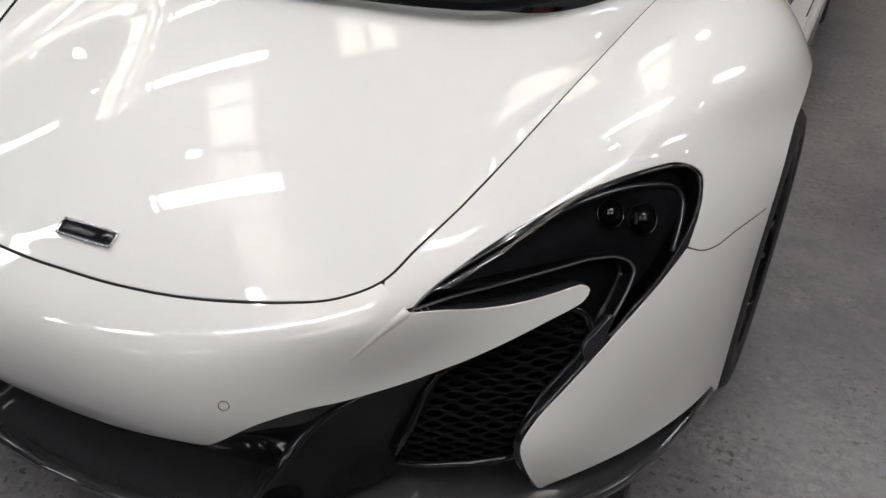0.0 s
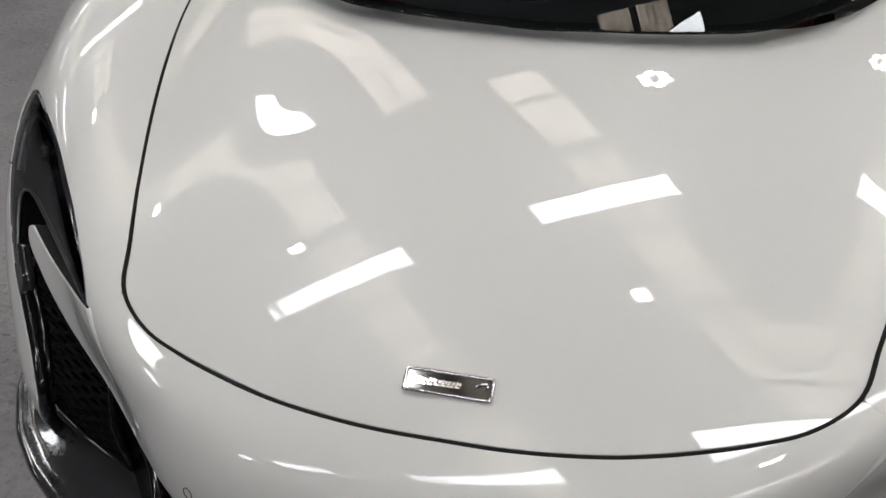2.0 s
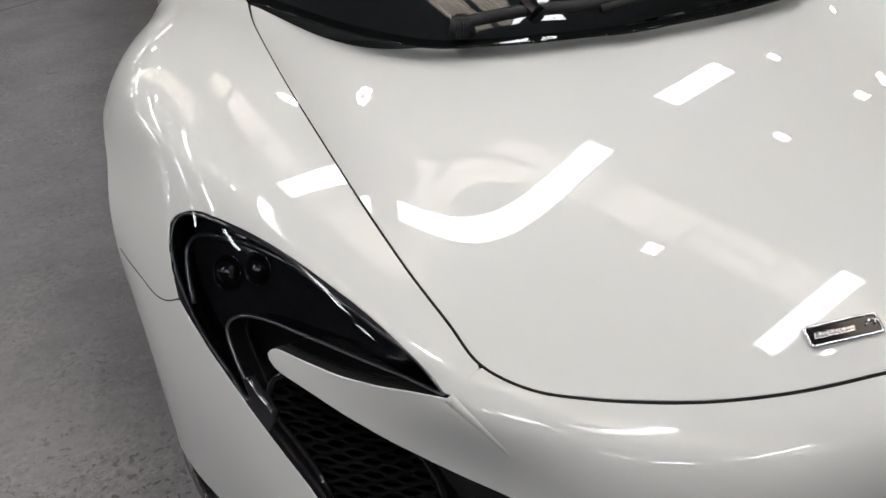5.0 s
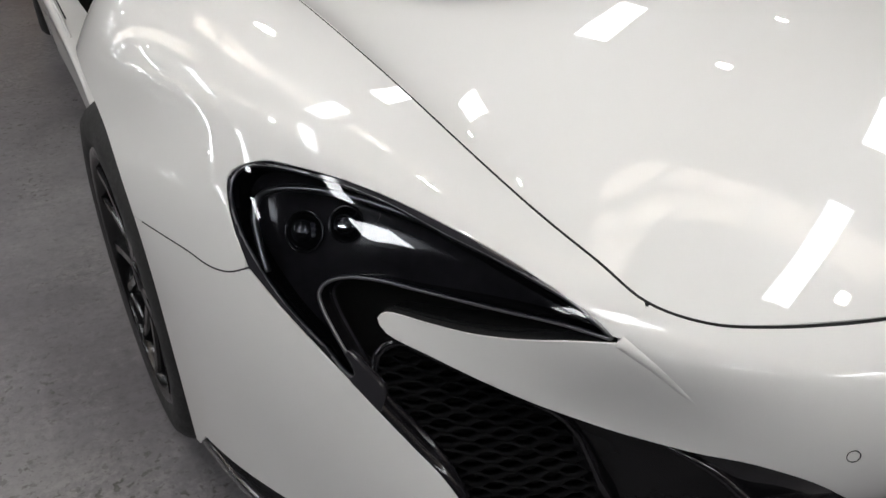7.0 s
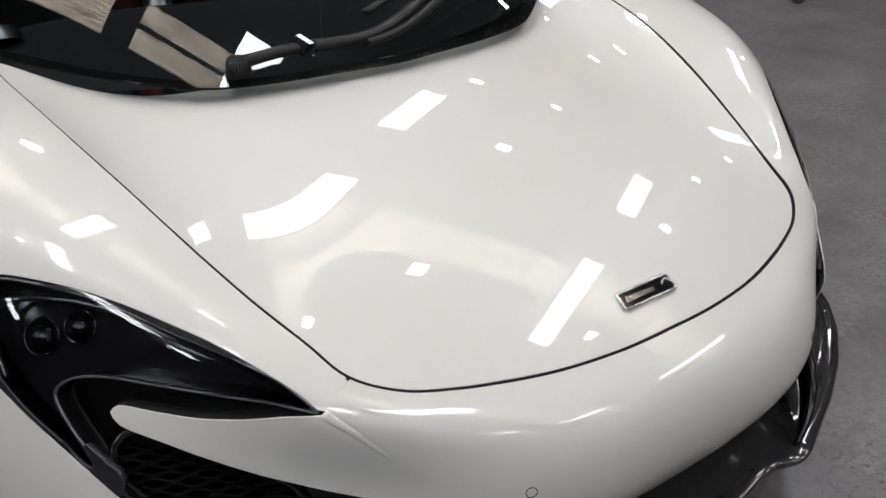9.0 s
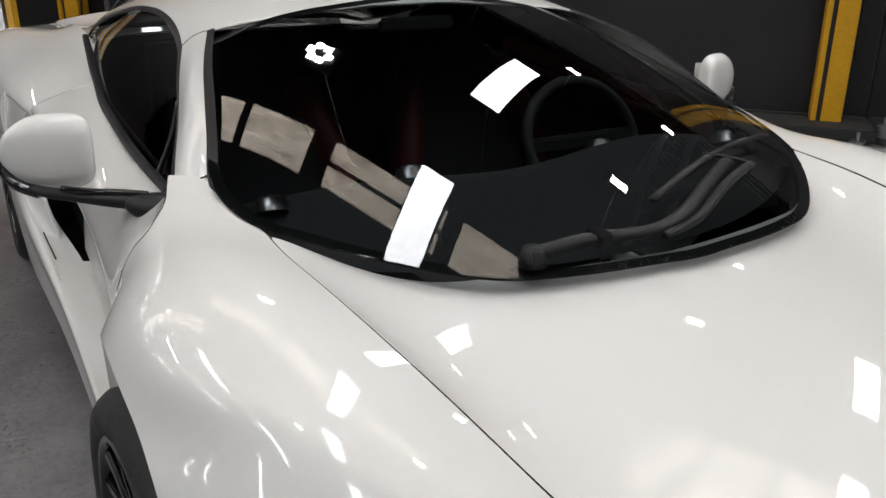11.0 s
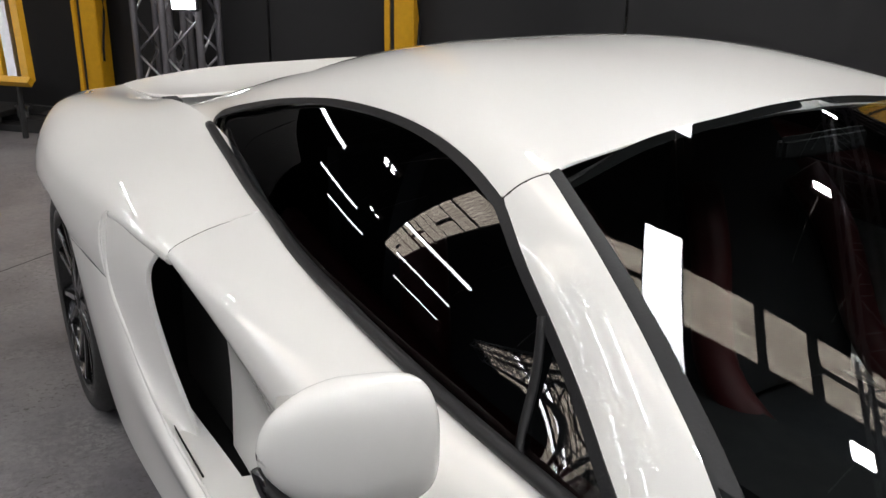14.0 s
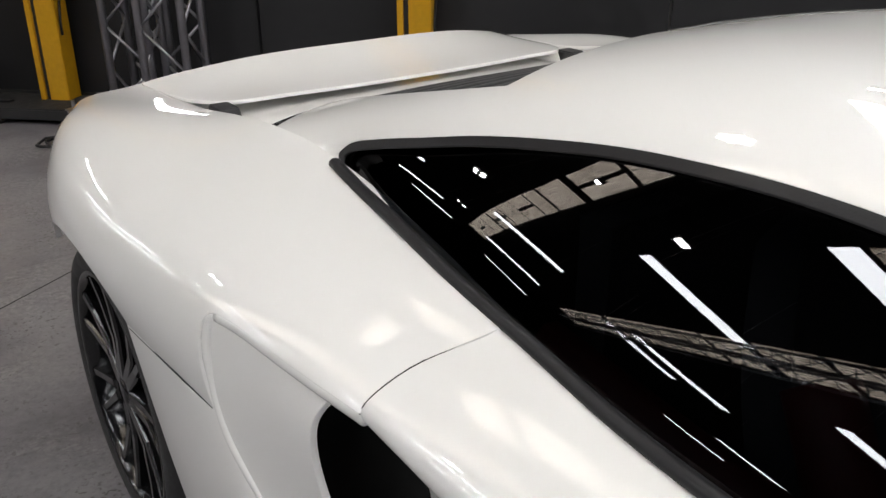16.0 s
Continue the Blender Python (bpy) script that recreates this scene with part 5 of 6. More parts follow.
# ---- wipers ----
def over_glass(x, y, lift):
    k = ((GW[:, :, 0] - x) ** 2 + (GW[:, :, 1] - y) ** 2).argmin()
    return GW.reshape(-1, 3)[k] * (0, 0, 1) + (x, y, lift)


wiper = new("wiper")
wiper.parent = car
tagged(wiper, "long black single windscreen wiper")
for name, pts, r in (
        ("wiper_arm", [(-0.30, 0.930), (-0.17, 0.921), (-0.06, 0.906), (0.0, 0.917), (0.13, 0.985), (0.28, 1.072)], 0.0155),
        ("wiper_blade", [(-0.05, 0.888), (0.03, 0.906), (0.17, 0.978), (0.34, 1.062)], 0.011),
        ("wiper_spine", [(0.0, 0.980), (0.12, 1.035), (0.245, 1.092)], 0.010),
        ("blade_tip", [(0.23, 1.085), (0.36, 1.135), (0.53, 1.197)], 0.008),
        ("clip", [(0.24, 1.10), (0.30, 1.085), (0.345, 1.062)], 0.006)):
    P = smooth_path([over_glass(x, y, 0.022) for x, y in pts], 6)
    part(name, sweep(P, r, 12, 0.7), SATIN_BLACK, wiper, "", True)
bm = bmesh.new()
bmesh.ops.create_cone(bm, cap_ends=True, segments=24, radius1=0.026, radius2=0.020, depth=0.034, matrix=Matrix.Translation(over_glass(-0.30, 0.932, 0.016)))
bmesh.ops.bevel(bm, geom=[e for e in bm.edges if len(e.link_faces) == 2], offset=0.003, segments=2, affect="EDGES")
part("wiper_hub", bm, SATIN_BLACK, wiper, "", True)
joint = sweep([over_glass(-0.176, 0.938, 0.022), over_glass(-0.166, 0.903, 0.022)], 0.0175, 10)
part("arm_joint", joint, GLOSS_BLACK, wiper)
# ---- the hall: its axes lie at 45 degrees to the car ----
def hall(a, b, z=0.0):
    """A point a metres along the black wall and b metres towards it."""
    return Vector((0.70711 * (a + b), 0.70711 * (b - a), z))


HALL = Matrix.Rotation(radians(-45), 4, "Z")
ROOF = Matrix.Rotation(radians(-54.56), 4, "Z")     # the lamps and skylights run a little askew to the black wall


def roof(a, b, z):
    """A point a metres across the rows of lamps and b metres along them."""
    return ROOF @ Vector((a, b, z))


def hall_box(bm, a0, b0, z0, a1, b1, z1, bevel=0.0, axes=HALL):
    """A box along the hall's axes."""
    n = len(bm.verts)
    box(bm, a0, b0, z0, a1, b1, z1, bevel)
    bm.verts.ensure_lookup_table()
    bmesh.ops.transform(bm, matrix=axes, verts=bm.verts[n:])
    return bm


def concrete():
    m, t, b = shader("worn polished concrete")
    L = t.links.new
    co = t.nodes.new("ShaderNodeTexCoord")

    def noise_at(scale, detail=6, rough=0.6):
        n = t.nodes.new("ShaderNodeTexNoise")
        n.inputs["Scale"].default_value, n.inputs["Detail"].default_value, n.inputs["Roughness"].default_value = scale, detail, rough
        L(co.outputs["Object"], n.inputs["Vector"])
        return n.outputs["Fac"]

    def ramp(fac, *stops):
        r = t.nodes.new("ShaderNodeValToRGB")
        e = r.color_ramp.elements
        e[0].position, e[0].color = stops[0][0], (*stops[0][1], 1)
        e[1].position, e[1].color = stops[-1][0], (*stops[-1][1], 1)
        for p, c in stops[1:-1]:
            q = e.new(p)
            q.color = (*c, 1)
        L(fac, r.inputs[0])
        return r.outputs[0]

    def mixed(fac, a, c, mode="MIX"):
        x = t.nodes.new("ShaderNodeMix")
        x.data_type, x.blend_type = "RGBA", mode
        L(fac, x.inputs[0])
        L(a, x.inputs[6])
        L(c, x.inputs[7])
        return x.outputs[2]

    wide, mid_, fine = noise_at(1.7, 9, 0.68), noise_at(5, 8, 0.65), noise_at(60, 6, 0.7)
    base = ramp(wide, (0.34, (0.128, 0.121, 0.130)), (0.50, (0.180, 0.171, 0.182)), (0.68, (0.246, 0.236, 0.244)))
    grain = ramp(noise_at(38, 8, 0.8), (0.32, (0.74, 0.74, 0.74)), (0.5, (1.0, 1.0, 1.0)), (0.7, (1.14, 1.14, 1.14)))
    one = t.nodes.new("ShaderNodeValue")
    one.outputs[0].default_value = 1.0
    col = mixed(one.outputs[0], base, grain, "MULTIPLY")
    # pale patches of worn paint with broken edges, and dark pits in them
    patch = t.nodes.new("ShaderNodeMath")
    patch.operation = "MULTIPLY"
    pm = ramp(noise_at(1.9, 10, 0.72), (0.46, (0, 0, 0)), (0.62, (1, 1, 1)))
    pf = ramp(noise_at(45, 8, 0.8), (0.45, (0, 0, 0)), (0.58, (1, 1, 1)))
    L(pm, patch.inputs[0])
    L(pf, patch.inputs[1])
    worn = ramp(mid_, (0.3, (0.240, 0.229, 0.232)), (0.7, (0.34, 0.327, 0.325)))
    col = mixed(patch.outputs[0], col, worn)
    pit = t.nodes.new("ShaderNodeMath")
    pit.operation = "MULTIPLY"
    pa = ramp(noise_at(62, 3, 0.55), (0.575, (0, 0, 0)), (0.615, (1, 1, 1)))
    pb = ramp(noise_at(2.3, 7, 0.7), (0.46, (0.10, 0.10, 0.10)), (0.60, (1, 1, 1)))
    L(pa, pit.inputs[0])
    L(pb, pit.inputs[1])
    dark = ramp(fine, (0.3, (0.06, 0.055, 0.05)), (0.7, (0.11, 0.105, 0.10)))
    col = mixed(pit.outputs[0], col, dark)
    L(col, b.inputs["Base Color"])
    gloss = ramp(mid_, (0.25, (0.26, 0.26, 0.26)), (0.75, (0.40, 0.40, 0.40)))
    L(gloss, b.inputs["Roughness"])
    bp = t.nodes.new("ShaderNodeBump")
    bp.inputs["Strength"].default_value, bp.inputs["Distance"].default_value = 0.22, 0.004
    add = t.nodes.new("ShaderNodeMath")
    add.operation = "SUBTRACT"
    L(mid_, add.inputs[0])
    L(pit.outputs[0], add.inputs[1])
    L(add.outputs[0], bp.inputs["Height"])
    L(bp.outputs[0], b.inputs["Normal"])
    return m


BLACK_WALL = plain("matt black wall paint", (0.013, 0.013, 0.0145), 0.5, bump=0.3, scale=14, vary=0.35)
YELLOW = plain("worn yellow enamel", (0.62, 0.33, 0.012), 0.38, bump=0.1, scale=30, vary=0.12)
ALU = plain("brushed aluminium tube", (0.42, 0.42, 0.45), 0.38, 0.9, vary=0.1, scale=60)
DARK_CEILING = plain("dark painted roof sheet", (0.018, 0.018, 0.02), 0.8, bump=0.2, scale=6, vary=0.3)
DARK_HALL = plain("dark far wall", (0.02, 0.02, 0.022), 0.85, bump=0.2, scale=4, vary=0.3)
CASTOR = plain("grey castor rubber", (0.09, 0.09, 0.09), 0.5, vary=0.2)
LED_GLOW = glowing("led panel light", (0.945, 0.965, 1.0), 14.0)
SPOT_GLOW = glowing("spot light", (1.0, 0.98, 0.95), 60.0)


def skylight():
    """Daylit translucent roof sheet: rows of dirty panes between dark seams, streaked along the roof."""
    m, t, b = shader("daylit dirty skylight sheet")
    L = t.links.new
    co, turn, squeeze, n, w = (t.nodes.new("ShaderNode" + k) for k in ("TexCoord", "Mapping", "Mapping", "TexNoise", "TexBrick"))
    turn.inputs["Rotation"].default_value[2] = radians(54.56)
    squeeze.inputs["Scale"].default_value = (0.5, 4, 1)
    n.inputs["Scale"].default_value, n.inputs["Detail"].default_value, n.inputs["Roughness"].default_value = 8, 8, 0.75
    L(co.outputs["Object"], turn.inputs[0])
    L(turn.outputs[0], squeeze.inputs[0])
    L(squeeze.outputs[0], n.inputs["Vector"])
    L(turn.outputs[0], w.inputs["Vector"])
    for key, value in (("Scale", 1.0), ("Mortar Size", 0.007), ("Brick Width", 0.9), ("Row Height", 0.078)):
        w.inputs[key].default_value = value
    w.inputs["Color1"].default_value, w.inputs["Color2"].default_value, w.inputs["Mortar"].default_value = (1.0, 0.93, 0.84, 1), (0.80, 0.73, 0.65, 1), (0.30, 0.25, 0.21, 1)
    r = t.nodes.new("ShaderNodeValToRGB")
    e = r.color_ramp.elements
    e[0].position, e[0].color, e[1].position, e[1].color = 0.40, (0.22, 0.19, 0.16, 1), 0.58, (1.0, 0.97, 0.93, 1)
    L(n.outputs["Fac"], r.inputs[0])
    mul = t.nodes.new("ShaderNodeVectorMath")
    mul.operation = "MULTIPLY"
    L(r.outputs[0], mul.inputs[0])
    L(w.outputs["Color"], mul.inputs[1])
    L(mul.outputs[0], b.inputs["Emission Color"])
    b.inputs["Base Color"].default_value = (0.5, 0.48, 0.44, 1)
    b.inputs["Emission Strength"].default_value = 4.6
    return m


SKY = skylight()

bm = bmesh.new()
bmesh.ops.create_grid(bm, x_segments=2, y_segments=2, size=60)
me = bpy.data.meshes.new("floor")
bm.to_mesh(me)
bm.free()
me.materials.append(concrete())
floor = tagged(new("floor", me), "grey worn polished concrete floor with pale patches", "floor", kind="structure")
bm = hall_box(bmesh.new(), -45, -14, 6.1, 16, 16, 6.25)
part_mesh_c = bpy.data.meshes.new("ceiling")
bm.to_mesh(part_mesh_c)
bm.free()
part_mesh_c.materials.append(DARK_CEILING)
tagged(new("ceiling", part_mesh_c), "dark sheet roof over the hall", "ceiling", kind="structure")
for name, d in (("wall_back", (-45, 15.8, 0, 16, 16, 6.1)), ("wall_front", (-45, -14, 0, 16, -13.8, 6.1)), ("wall_side", (15.8, -13.8, 0, 16, 15.8, 6.1)), ("wall_end", (-45, -13.8, 0, -44.8, 15.8, 6.1))):
    me = bpy.data.meshes.new(name)
    bm = hall_box(bmesh.new(), *d)
    bm.to_mesh(me)
    bm.free()
    me.materials.append(DARK_HALL)
    tagged(new(name, me), "dark hall wall", "wall", kind="structure")

a = Vector((0.242, 0.149, 0)).normalized()
n = Vector((-a.y, a.x, 0)) * 0.004
o = Vector((-1.104, 5.053, 0.0022))
me = bpy.data.meshes.new("floor_joint")
me.from_pydata([o - a * 9 - n, o + a * 9 - n, o + a * 9 + n, o - a * 9 + n], [], [(0, 1, 2, 3)])
me.materials.append(MATT_BLACK)
tagged(new("floor_joint", me), "thin dark saw cut joint in the concrete floor", "floor joint", kind="structure")

# black partition of flats behind the car
for k in range(8):
    a = -11.5 + 2.4 * k
    flat = thing("partition_panel", "tall matt black partition panel standing on the floor", "partition", "black partition")
    bm = hall_box(bmesh.new(), a, 5.55, 0.0, a + 2.385, 5.61, 3.0, 0.004)
    part("panel_face", bm, BLACK_WALL, flat)
    bm = hall_box(bmesh.new(), a, 5.50, 0.0, a + 2.385, 5.545, 0.11, 0.004)
    part("skirting", bm, MATT_BLACK, flat)


def castor(a, b, z=0.0):
    c = thing("castor_wheel", "swivel castor with a grey rubber wheel", "castor", "rolling castors")
    o = hall(a, b, z)
    bm = bmesh.new()
    bmesh.ops.create_cone(bm, cap_ends=True, segments=24, radius1=0.05, radius2=0.05, depth=0.03, matrix=Matrix.Translation(o + Vector((0, 0, 0.05))) @ pose(0, 0, 0, 0, 90, 25))
    bmesh.ops.bevel(bm, geom=[e for e in bm.edges], offset=0.006, segments=2, affect="EDGES")
    part("tyre", bm, CASTOR, c, "", True)
    bm = bmesh.new()
    box(bm, -0.026, -0.03, 0.05, -0.019, 0.03, 0.125)
    box(bm, 0.019, -0.03, 0.05, 0.026, 0.03, 0.125)
    box(bm, -0.032, -0.04, 0.122, 0.032, 0.04, 0.132)
    bmesh.ops.transform(bm, matrix=Matrix.Translation(o) @ pose(0, 0, 0, 0, 0, 25), verts=bm.verts)
    part("fork", bm, STEEL, c, "dull steel fork")
    bm = bmesh.new()
    bmesh.ops.create_cone(bm, cap_ends=True, segments=12, radius1=0.012, radius2=0.012, depth=0.05, matrix=Matrix.Translation(o + Vector((0, 0, 0.157))))
    part("stem", bm, STEEL, c)
    return c


def lift_post(a, b=5.42):
    """A yellow column on a low black base."""
    p = thing("lift_column", "yellow steel column with a dark slot on a low black base", "lift column", "yellow columns")
    bm = hall_box(bmesh.new(), a - 0.02, b - 0.07, 0.09, a + 0.11, b + 0.07, 2.9, 0.006)
    part("main_face", bm, YELLOW, p)
    bm = hall_box(bmesh.new(), a - 0.085, b - 0.07, 0.09, a - 0.05, b + 0.07, 2.9, 0.004)
    part("edge_flange", bm, YELLOW, p)
    bm = hall_box(bmesh.new(), a - 0.052, b - 0.05, 0.09, a - 0.018, b + 0.07, 2.9)
    part("slot", bm, MATT_BLACK, p)
    bm = hall_box(bmesh.new(), a - 0.45, b - 0.30, 0.03, a + 0.30, b + 0.08, 0.10, 0.008)
    part("base", bm, MATT_BLACK, p, "low black steel base")
    pts = [hall(a + 0.13, b - 0.03, z) + Vector((0.02 * math.sin(9 * z), 0.02 * math.cos(7 * z), 0)) for z in np.linspace(0.5, 1.6, 14)]
    part("hose", sweep(pts, 0.008, 8), SATIN_BLACK, p, "hanging black hose", True)
    return p


for a in (0.20, -3.33, -5.62):
    lift_post(a)
for a, b in ((0.32, 4.70), (0.95, 4.59), (0.55, 5.2), (1.1, 5.25), (-5.3, 5.05), (-6.3, 5.1), (-7.2, 4.9), (-2.2, 5.1)):
    castor(a, b)
for a0, a1, b in ((0.9, 2.2, 4.75), (-7.6, -6.2, 5.0)):
    d = thing("floor_dolly", "low black rolling dolly", "dolly", "floor dollies")
    part("deck", hall_box(bmesh.new(), a0, b, 0.10, a1, b + 0.45, 0.14, 0.006), MATT_BLACK, d)
    part("edge_rail", hall_box(bmesh.new(), a0, b - 0.02, 0.085, a1, b, 0.15, 0.003), SATIN_BLACK, d)
    for a in (a0 + 0.08, a1 - 0.08):
        part("foot", hall_box(bmesh.new(), a - 0.03, b + 0.1, 0.0, a + 0.03, b + 0.16, 0.10), CASTOR, d)

# aluminium truss towers
def truss_tower(a, b, size=0.26, height=3.4):
    t_ = thing("truss_tower", "silver aluminium box truss tower standing upright", "truss", "truss towers")
    h = size / 2
    corners = [(-h, -h), (h, -h), (h, h), (-h, h)]
    for x, y in corners:
        part("chord", sweep([hall(a + x, b + y, 0.0), hall(a + x, b + y, height)], 0.024, 12), ALU, t_, "", True)
    for k in range(4):
        (x0, y0), (x1, y1) = corners[k], corners[(k + 1) % 4]
        z, up, pts = 0.1, True, []
        while z < height - 0.25:
            pts.append((hall(a + (x0 if up else x1), b + (y0 if up else y1), z)))
            z += 0.25
            up = not up
        for p, q in zip(pts, pts[1:]):
            part("brace", sweep([p, q], 0.009, 8), ALU, t_, "", True)
    return t_


truss_tower(-4.98, 5.32)
truss_tower(-4.71, 5.22)
# work lamp clamped to the truss
lamp = thing("work_lamp", "small white flood lamp clamped to the aluminium truss", "work lamp")
bm = hall_box(bmesh.new(), -4.75, 5.04, 0.90, -4.55, 5.10, 1.06, 0.012)
part("housing", bm, MATT_BLACK, lamp)
bm = hall_box(bmesh.new(), -4.73, 5.03, 0.915, -4.57, 5.038, 1.045)
part("lamp_face", bm, LED_GLOW, lamp, "glowing white lamp face")
part("clamp", sweep([hall(-4.65, 5.09, 0.98), hall(-4.65, 5.17, 0.98)], 0.015, 8), STEEL, lamp)
# yellow frames leaning beyond the left column
for k in range(3):
    f = thing("ramp_frame", "yellow steel ramp frame leaning on the black wall", "ramp", "yellow ramps")
    a = -6.86 + 0.42 * k
    for side, mat in ((0.0, YELLOW), (0.20, YELLOW)):
        part("rail", sweep([hall(a + side, 4.97, 0.40), hall(a + side - 0.45, 5.45, 1.9)], 0.042, 4, 0.6), mat, f)
    part("deck_plate", sweep([hall(a + 0.10, 4.98, 0.42), hall(a - 0.35, 5.46, 1.88)], 0.055, 4, 0.35), STEEL, f, "dull steel ramp plate")
    part("cross_bar", sweep([hall(a - 0.03, 4.95, 0.40), hall(a + 0.23, 4.95, 0.40)], 0.035, 4), YELLOW, f)
    part("stand", sweep([hall(a + 0.1, 4.98, 0.0), hall(a + 0.1, 4.98, 0.40)], 0.02, 8), MATT_BLACK, f)
base = thing("lift_base_rail", "long low black steel base rail on the floor", "base rail")
part("rail", hall_box(bmesh.new(), -8.4, 5.12, 0.0, -5.85, 5.40, 0.05, 0.006), MATT_BLACK, base)
part("upper_rail", hall_box(bmesh.new(), -8.4, 5.24, 0.05, -5.85, 5.30, 0.11, 0.006), SATIN_BLACK, base)
for a in (-6.42, -6.08):
    castor(a, 5.18, 0.05)
# coiled cable on the floor
pts = [hall(-5.25, 4.75, 0.012) + Vector((0.13 * math.cos(k * 0.5) + 0.004 * k, 0.10 * math.sin(k * 0.5), 0.004 * (k % 5))) for k in range(40)]
bm = sweep(pts, 0.008, 8)
cable = part("cable_coil", bm, SATIN_BLACK, None, "", True)
tagged(cable, "black cable lying coiled on the floor", "cable")

# ---- lamps ----
def led_panel(a, b, length=1.25, width=0.30, z=4.4):
    p = thing("led_panel", "long white led panel hung under the dark roof", "ceiling light", "led panels")
    bm = hall_box(bmesh.new(), a - width / 2 - 0.012, b - length / 2 - 0.012, z + 0.004, a + width / 2 + 0.012, b + length / 2 + 0.012, z + 0.05, 0.004, ROOF)
    part("frame", bm, MATT_BLACK, p)
    bm = hall_box(bmesh.new(), a - width / 2, b - length / 2, z, a + width / 2, b + length / 2, z + 0.006, axes=ROOF)
    part("diffuser", bm, LED_GLOW, p, "glowing white diffuser")
    for s in (-0.4, 0.4):
        part("hanger", sweep([roof(a, b + s * length, z + 0.04), roof(a, b + s * length, 6.1)], 0.004, 6), STEEL, p)
    return p


# below b -1, and at -5.2, 4.2, -8.3: unseen panels added for fill light
for a, rows in ((-2.06, (-6.7, -3.8, -0.84, 2.04, 5.06)), (1.08, (-6.9, -3.97, -1.03, 1.90, 4.83)), (-5.2, (-6.7, -3.8, -0.84)), (4.2, (-6.9, -3.97, -1.03, 1.9)), (-8.3, (-6.7, -3.8, -0.84))):
    for b in rows:
        led_panel(a, b, 1.56)
# the rows further down the hall, which the side glass mirrors
for a, b, long_ in ((-12.4, 4.3, 1.7), (-15.9, 3.35, 1.7), (-18.7, 2.9, 1.7), (-12.35, 0.55, 1.7), (-16.0, 0.15, 1.7), (-20.5, -0.3, 1.7), (-12.3, -2.9, 2.0), (-13.25, -2.45, 1.6), (-16.3, -7.05, 1.9), (-19.9, -7.35, 2.1)):
    led_panel(a, b, long_)


def spot(a, b, z=4.3, heads=1, size=0.075):
    """A flood lamp hung from the roof: square lit faces in a dark housing, one or several round a ring."""
    p = thing("spot_light", "small square led flood light hung from the roof", "ceiling light", "spot lights")
    ring = 0.0 if heads == 1 else 0.125
    for k in range(heads):
        o = roof(a, b, z) + Vector((ring * math.cos(k * 2 * math.pi / heads), ring * math.sin(k * 2 * math.pi / heads), 0))
        face = size if heads == 1 else 0.05
        bm = box(bmesh.new(), -face, -face, -0.004, face, face, 0.004, 0.002)
        bmesh.ops.transform(bm, matrix=Matrix.Translation(o) @ ROOF, verts=bm.verts)
        part("lamp", bm, SPOT_GLOW, p, "glowing lamp face")
    bm = box(bmesh.new(), -ring - size - 0.02, -ring - size - 0.02, 0.007, ring + size + 0.02, ring + size + 0.02, 0.09, 0.012)
    bmesh.ops.transform(bm, matrix=Matrix.Translation(roof(a, b, z)) @ ROOF, verts=bm.verts)
    part("housing", bm, MATT_BLACK, p)
    part("hanger", sweep([roof(a, b, z + 0.08), roof(a, b, 6.1)], 0.006, 6), STEEL, p)


for a, b in ((-0.73, 1.60), (-0.37, -0.79), (-2.83, -0.96), (-0.78, 4.52), (-0.60, 7.16), (1.68, 4.09), (1.85, 6.74), (1.65, 1.45), (-1.76, 6.8), (-7.1, 0.1)):
    spot(a, b)
for a, b in ((5.2, -1.0), (6.4, 2.2), (4.6, -4.6), (7.5, -3.2), (-6.2, -2.6), (-7.8, 1.2), (-5.6, -5.4), (2.6, -6.2), (-2.4, -6.8), (-8.8, -4.4)):
    spot(a, b, 4.5, size=0.045)
spot(-3.68, 3.47, heads=6)
spot(-10.2, 2.3, heads=4)
spot(-13.9, 2.0, heads=2)


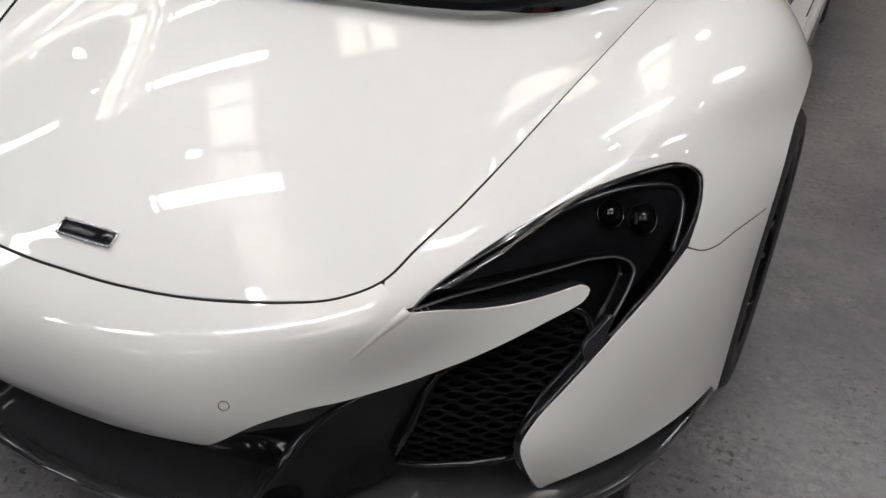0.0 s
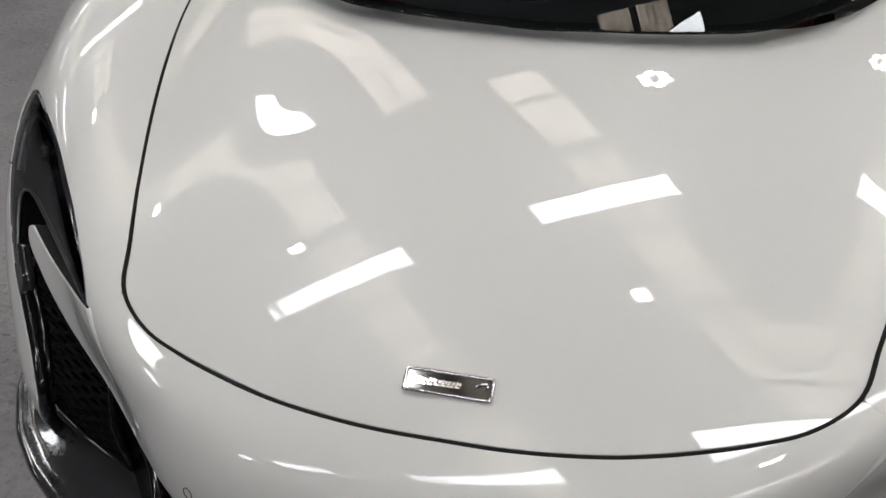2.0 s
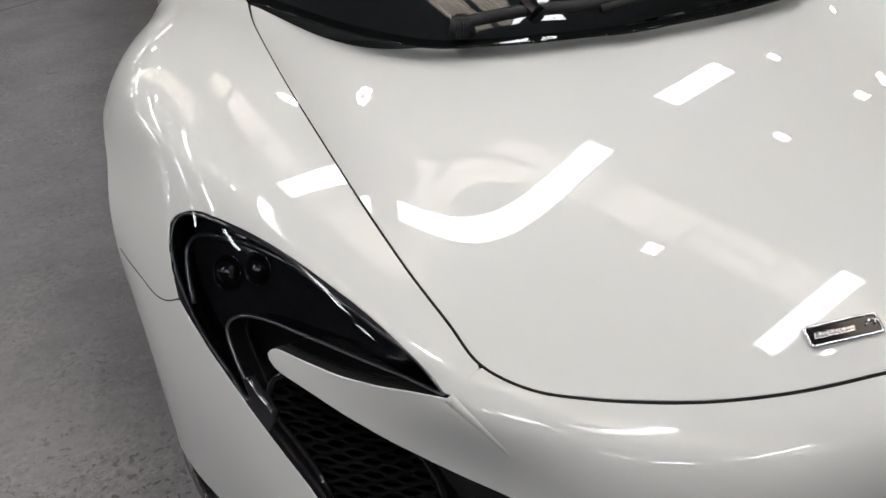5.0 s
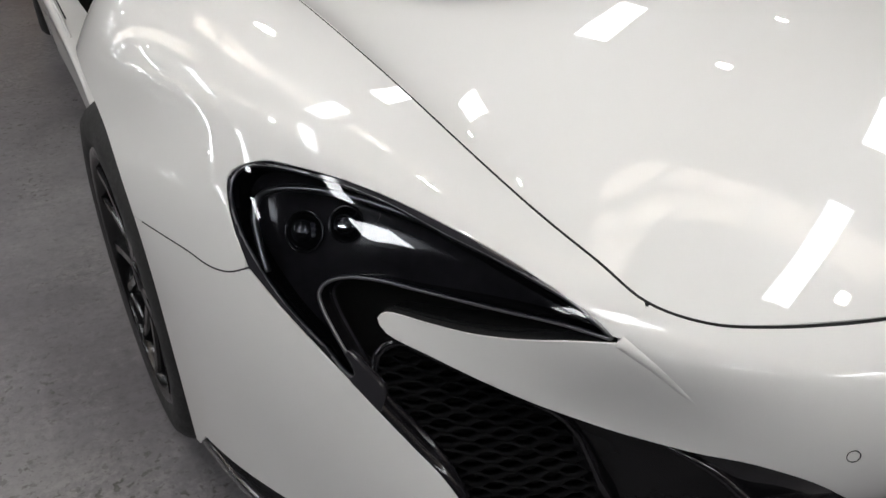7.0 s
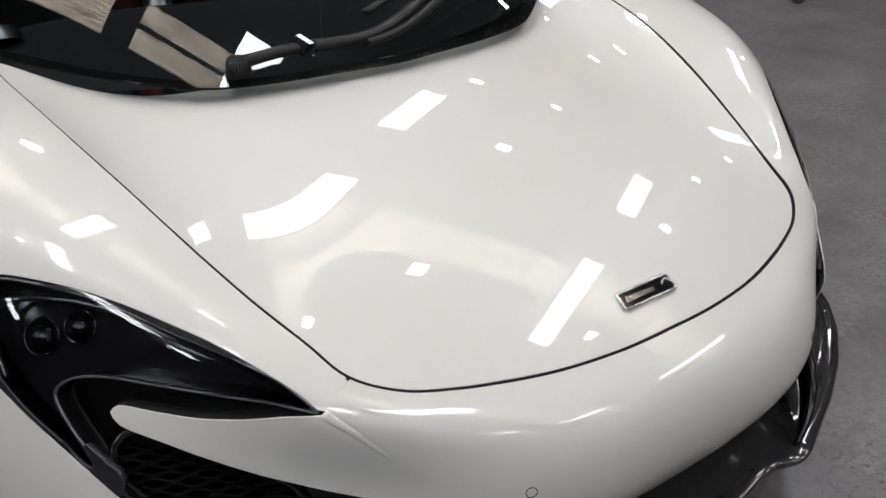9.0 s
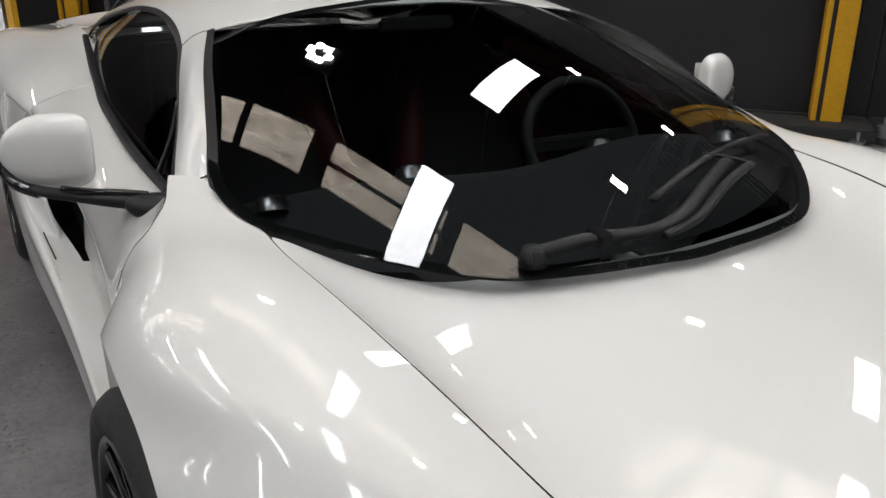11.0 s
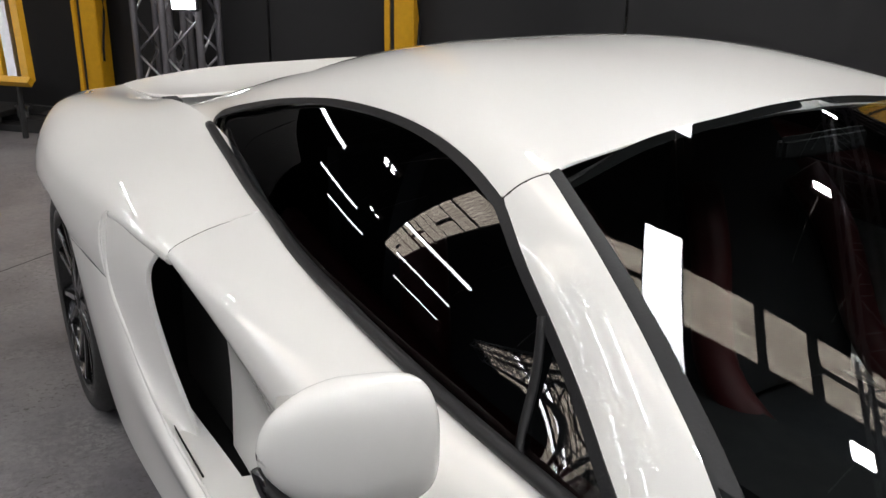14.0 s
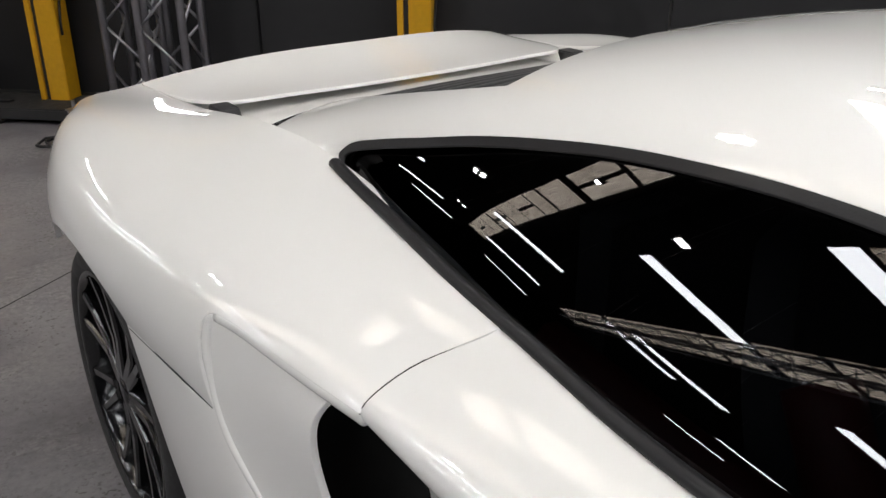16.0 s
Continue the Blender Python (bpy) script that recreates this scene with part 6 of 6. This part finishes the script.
def roof_truss(p0, p1, size=0.30):
    """A box truss hung level under the roof, from p0 to p1."""
    t_ = thing("roof_truss", "silver aluminium box truss hung level under the roof", "truss", "roof trusses")
    along = (p1 - p0).normalized()
    side, h = along.cross(Vector((0, 0, 1))), size / 2
    corners = [side * x * h + Vector((0, 0, z * h)) for x, z in ((-1, -1), (1, -1), (1, 1), (-1, 1))]
    for c in corners:
        part("chord", sweep([p0 + c, p1 + c], 0.024, 8), ALU, t_, "", True)
    count = int((p1 - p0).length / 0.3)
    for k in range(4):
        c, d = corners[k], corners[(k + 1) % 4]
        zig = [p0.lerp(p1, i / count) + (c if i % 2 else d) for i in range(count + 1)]
        part("bracing", sweep(zig, 0.010, 6), ALU, t_, "", True)
    for f in (0.12, 0.5, 0.88):
        e = p0.lerp(p1, f)
        part("hanger", sweep([e + Vector((0, 0, h)), Vector((e.x, e.y, 6.1))], 0.008, 6), STEEL, t_)


roof_truss(roof(-16, -1.62, 4.12), roof(6, -1.62, 4.12))
roof_truss(roof(-0.42, -1.3, 4.55), roof(-0.42, 9.0, 4.55))
roof_truss(roof(-12, 8.3, 4.4), roof(5, 8.3, 4.4))

# daylit strips in the roof: single sheets, and pairs either side of a glazing bar
BAYS = ((-5.42, -4.2, 1), (-3.8, -2.22, 2), (-2.02, -1.25, 1), (-1.14, -0.72, 1), (-0.6, 0.6, 2), (0.75, 1.5, 1))
for b, half, shifts, low, high in ((3.05, 0.40, (-7.12, 0.0, 7.12), -7.7, 12.0), (-0.90, 0.36, (-7.12, 0.0, 7.12), -7.7, 12.0), (1.30, 0.40, (-21.36, -14.24, -7.12), -24.0, -7.7), (-3.05, 0.40, (-21.36, -14.24, -7.12), -24.0, -7.7)):
    for shift in shifts:
        for a0, a1, lanes in [bay for bay in BAYS if low < bay[0] + shift < high]:
            s = thing("skylight_panel", "weathered translucent skylight sheet let into the roof", "skylight", "roof skylights", "structure")
            for k in range(lanes):
                w = 2 * half / lanes
                bm = hall_box(bmesh.new(), a0 + shift, b - half + k * w + (0.05 if k else 0.0), 6.07, a1 + shift, b - half + (k + 1) * w - (0.05 if lanes == 2 and not k else 0.0), 6.096, axes=ROOF)
                part("sheet", bm, SKY, s, "glowing weathered sheet")
